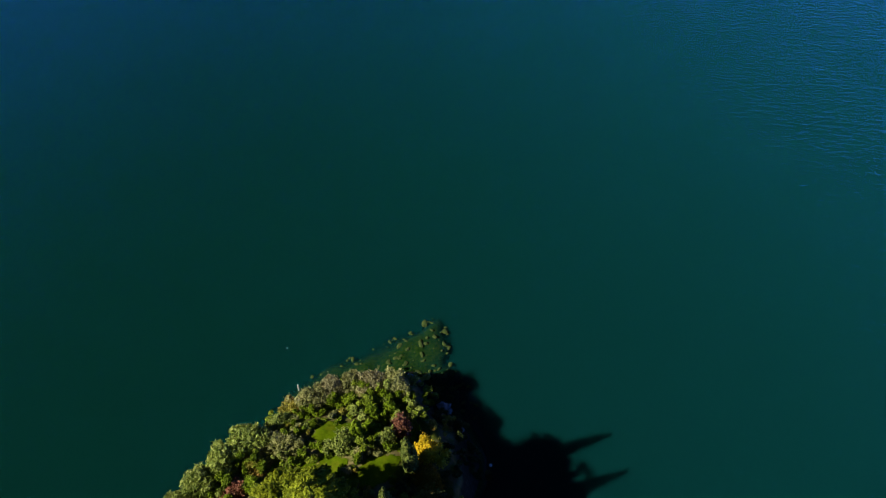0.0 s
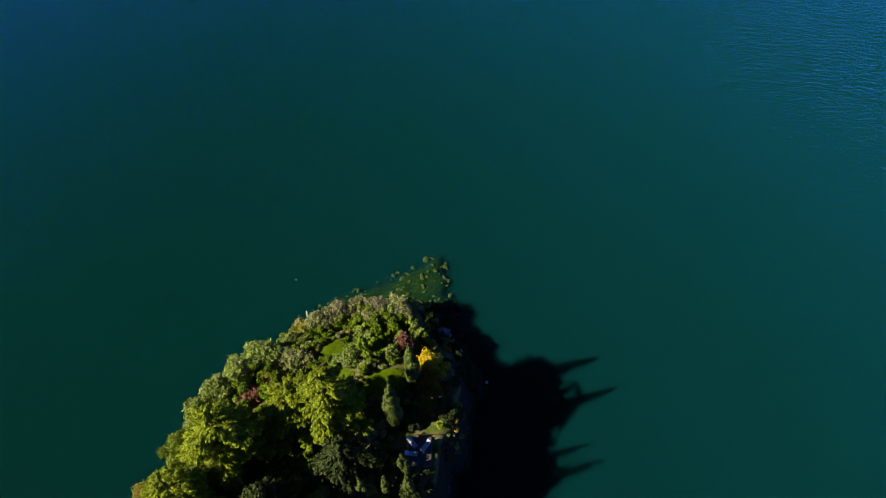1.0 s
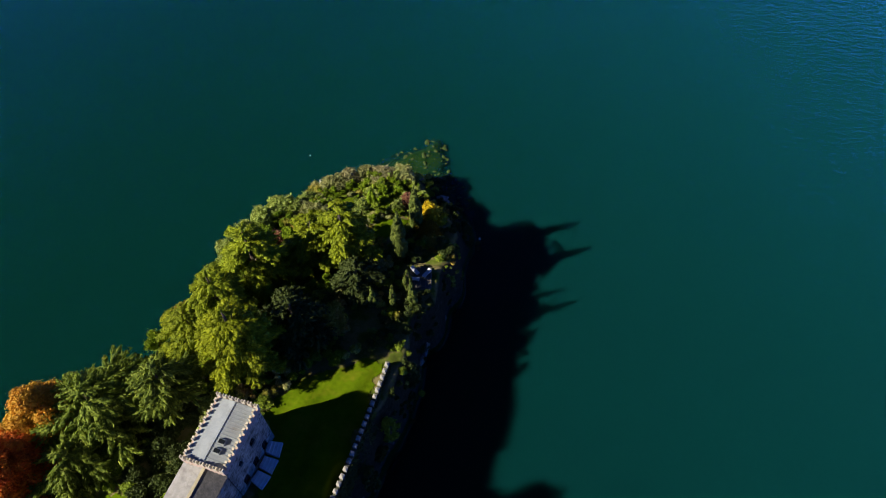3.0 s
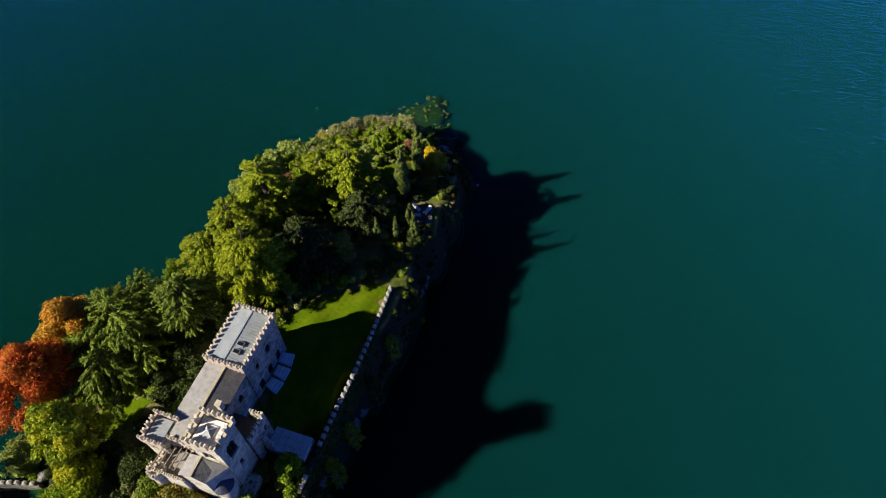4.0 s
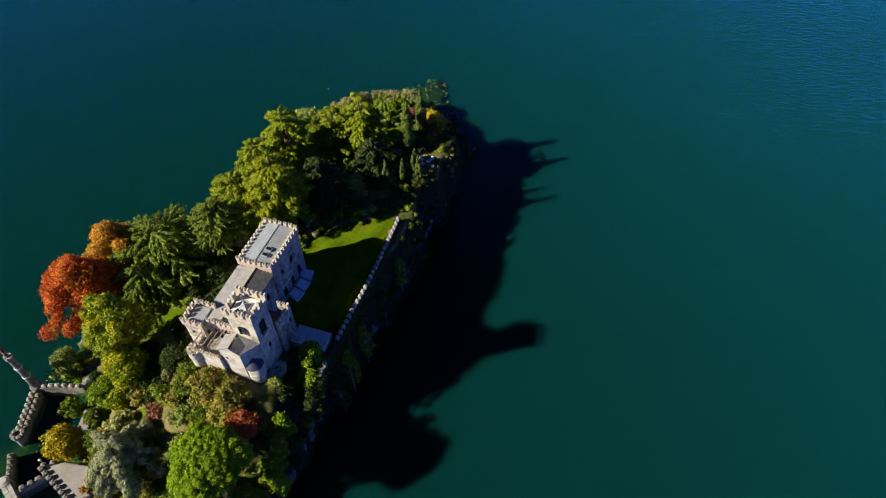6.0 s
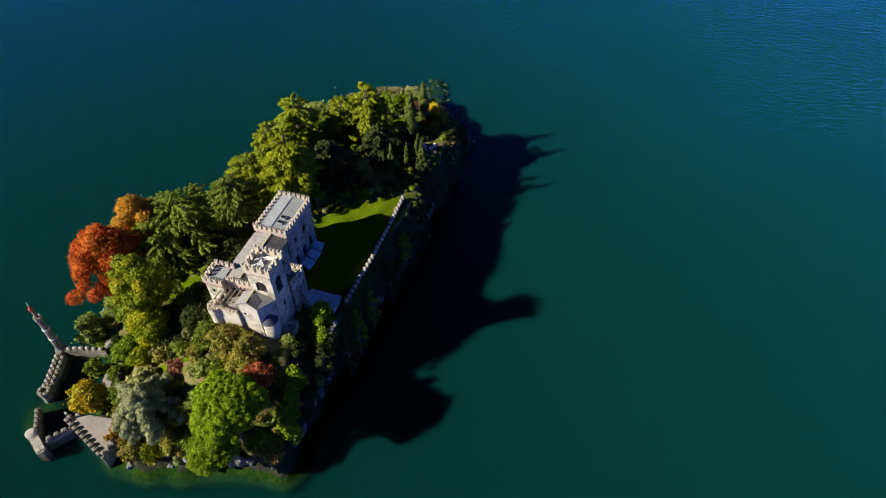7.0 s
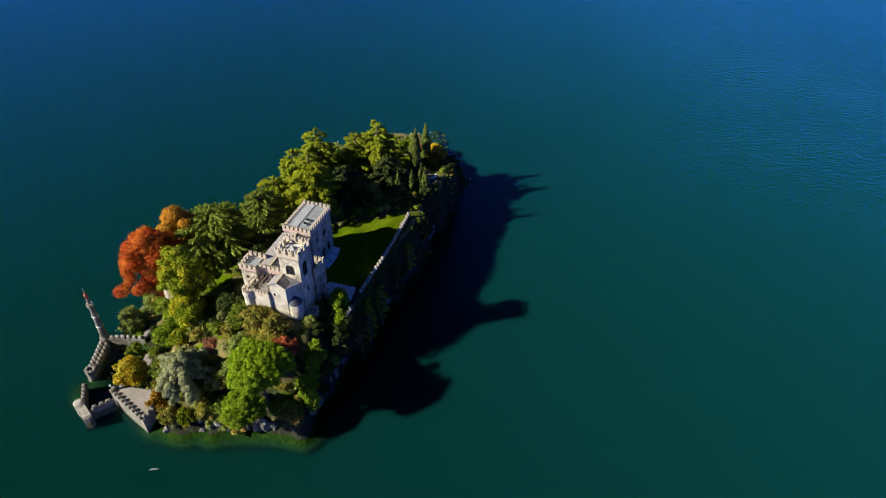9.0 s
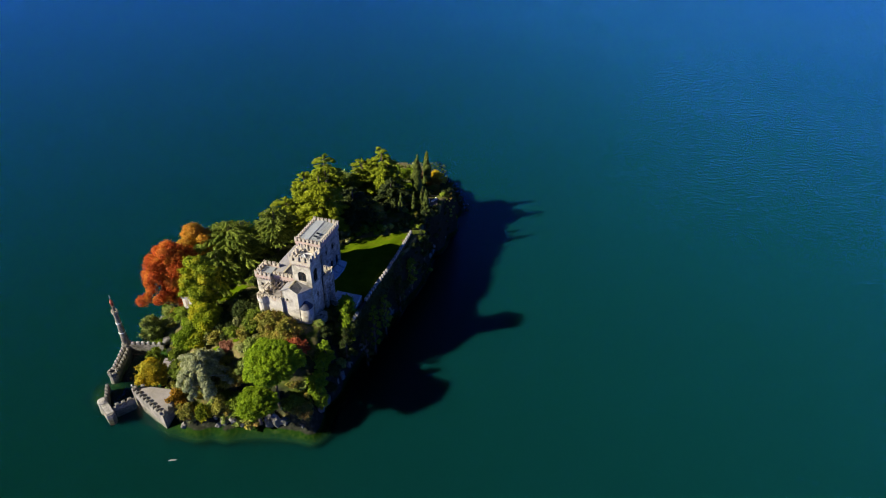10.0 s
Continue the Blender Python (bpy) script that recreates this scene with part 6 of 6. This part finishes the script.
def sunk_rock_material():
    m, n, l, p = material("algae_rock")
    a = noise_tex(n, l, 1.5, 6, 0.7)
    r = ramp(n, [(0.35, (0.020, 0.044, 0.005)), (0.65, (0.060, 0.088, 0.012))])
    l.new(a.outputs[0], r.inputs[0])
    l.new(r.outputs[0], p.inputs["Base Color"])
    p.inputs["Roughness"].default_value = 0.95
    return m


M_SUNK = sunk_rock_material()
DRY = [rock_mesh(k, M_ROCK) for k in range(4)]
WET = [rock_mesh(k + 10, M_SUNK) for k in range(4)]
rng = random.Random(9)
n_dry = n_wet = 0
while n_dry < 80:
    x, y = rng.uniform(-66, 8), rng.uniform(80, 192)
    d = from_table(SHORE_T, x, y)
    if -0.4 < d < 1.6 and not (x < -57 and y < 104) and not (x > -30 + (y - 82) * 0.28 and y < 176):
        s = rng.uniform(0.4, 1.3)
        ob = new("rock", DRY[rng.randrange(4)])
        ob.matrix_basis = pose(x, y, max(gz(x, y), 0) + s * 0.1, rng.uniform(0, 30), rng.uniform(0, 30), rng.uniform(0, 360)) @ Matrix.Diagonal((s, s * 0.8, s, 1))
        tagged(ob, "grey weathered boulder at the waterline", "rock", "boulders along the shore")
        n_dry += 1
while n_wet < 120:
    x, y = rng.uniform(-26, 10), rng.uniform(181, 206)
    if from_table(SHORE_T, x, y) > -0.4 or not within(SHELF, x, y) or (x < -14 and rng.random() < 0.6):
        continue
    s, z = rng.uniform(0.12, 0.42) + (0.3 if rng.random() < 0.12 else 0), gz(x, y)
    ob = new("rock", WET[rng.randrange(4)])
    ob.matrix_basis = pose(x, y, min(z + 0.15 * s, -0.2 - 0.5 * s), 0, 0, rng.uniform(0, 360)) @ Matrix.Diagonal((s * rng.uniform(0.8, 1.6), s * rng.uniform(0.7, 1.1), s * 0.55, 1))
    tagged(ob, "algae-covered boulder under shallow water", "rock", "sunken boulders")
    n_wet += 1
# bare rock at the foot of the eastern cliff and of the south shore
M_CLIFF = mottled("pale_cliff_rock", (0.05, 0.048, 0.04), (0.26, 0.245, 0.20), 0.7, 0.95, 0.9, 0.2, 3.0, (0.07, 0.08, 0.045), 0.45)
FACES = [rock_mesh(k + 30, M_CLIFF) for k in range(5)]
for (ax, ay), (bx, by) in zip(SHORE[:8], SHORE[1:8]):
    length = math.hypot(bx - ax, by - ay)
    rz = math.degrees(math.atan2(by - ay, bx - ax))
    f = rng.uniform(0.3, 1.2)
    while f < length:
        w, h = rng.uniform(0.6, 1.5), rng.uniform(0.9, 2.2)
        ob = new("rock", FACES[rng.randrange(5)])
        ob.matrix_basis = pose(ax + (bx - ax) * f / length - 0.7, ay + (by - ay) * f / length, h * 0.35, rng.uniform(-10, 10), rng.uniform(-10, 10), rz + rng.uniform(-14, 14)) @ Matrix.Diagonal((w, rng.uniform(0.5, 0.8), h * 1.35, 1))
        tagged(ob, "pale bare rock face at the foot of the cliff", "rock", "rock faces of the cliff")
        f += w * rng.uniform(1.0, 2.6)
for x, y, h in ((-42.2, 83.2, 1.6), (-33.2, 82.9, 2.3), (-31.8, 82.8, 2.7), (-30.4, 83.0, 1.9), (-26.2, 82.5, 1.2)):
    ob = new("rock", FACES[rng.randrange(5)])
    ob.matrix_basis = pose(x, y, h * 0.4, rng.uniform(-8, 8), rng.uniform(-8, 8), rng.uniform(-20, 20)) @ Matrix.Diagonal((rng.uniform(0.8, 1.2), 0.8, h * 1.2, 1))
    tagged(ob, "pale upright rock on the south shore", "rock", "rocks of the south shore")
# ivy over the outer side of the garden wall, its leaves painted dark for shade
pos, out = [], []
for (ax, ay), (bx, by) in zip(WALL, WALL[1:]):
    length = math.hypot(bx - ax, by - ay)
    nx, ny = (by - ay) / length, -(bx - ax) / length
    for k in range(int(length * 210)):
        f, drop = npr.uniform(0, 1), npr.uniform(0, 1) ** 0.8
        o = 0.3 + npr.uniform(0, 0.3) + drop * npr.uniform(0.1, 1.0)
        pos.append((ax + (bx - ax) * f + nx * o, ay + (by - ay) * f + ny * o, 12.3 - 4.0 * drop + 0.25 * math.sin(f * length * 1.7)))
        out.append((nx, ny, 0.5))
for k in range(700):
    q, drop = npr.uniform(-2.6, 0.4), npr.uniform(0, 1)
    pos.append((-17.9 + math.cos(q) * npr.uniform(0.4, 1.1), 100.8 + math.sin(q) * npr.uniform(0.4, 1.1), 12.3 - 4.0 * drop))
    out.append((math.cos(q), math.sin(q), 0.4))
pos, out = np.array(pos), np.array(out)
ob = new("ivy", leaf_mesh("ivy", pos, out, np.tile(np.array([[0.2, 0.2, -1.0]]), (len(pos), 1)), 0.36, 1.4, L_DARK, npr, 0.6))
tagged(ob, "shade-darkened ivy hanging over the outer side of the garden wall", "ivy", "", "stuff")
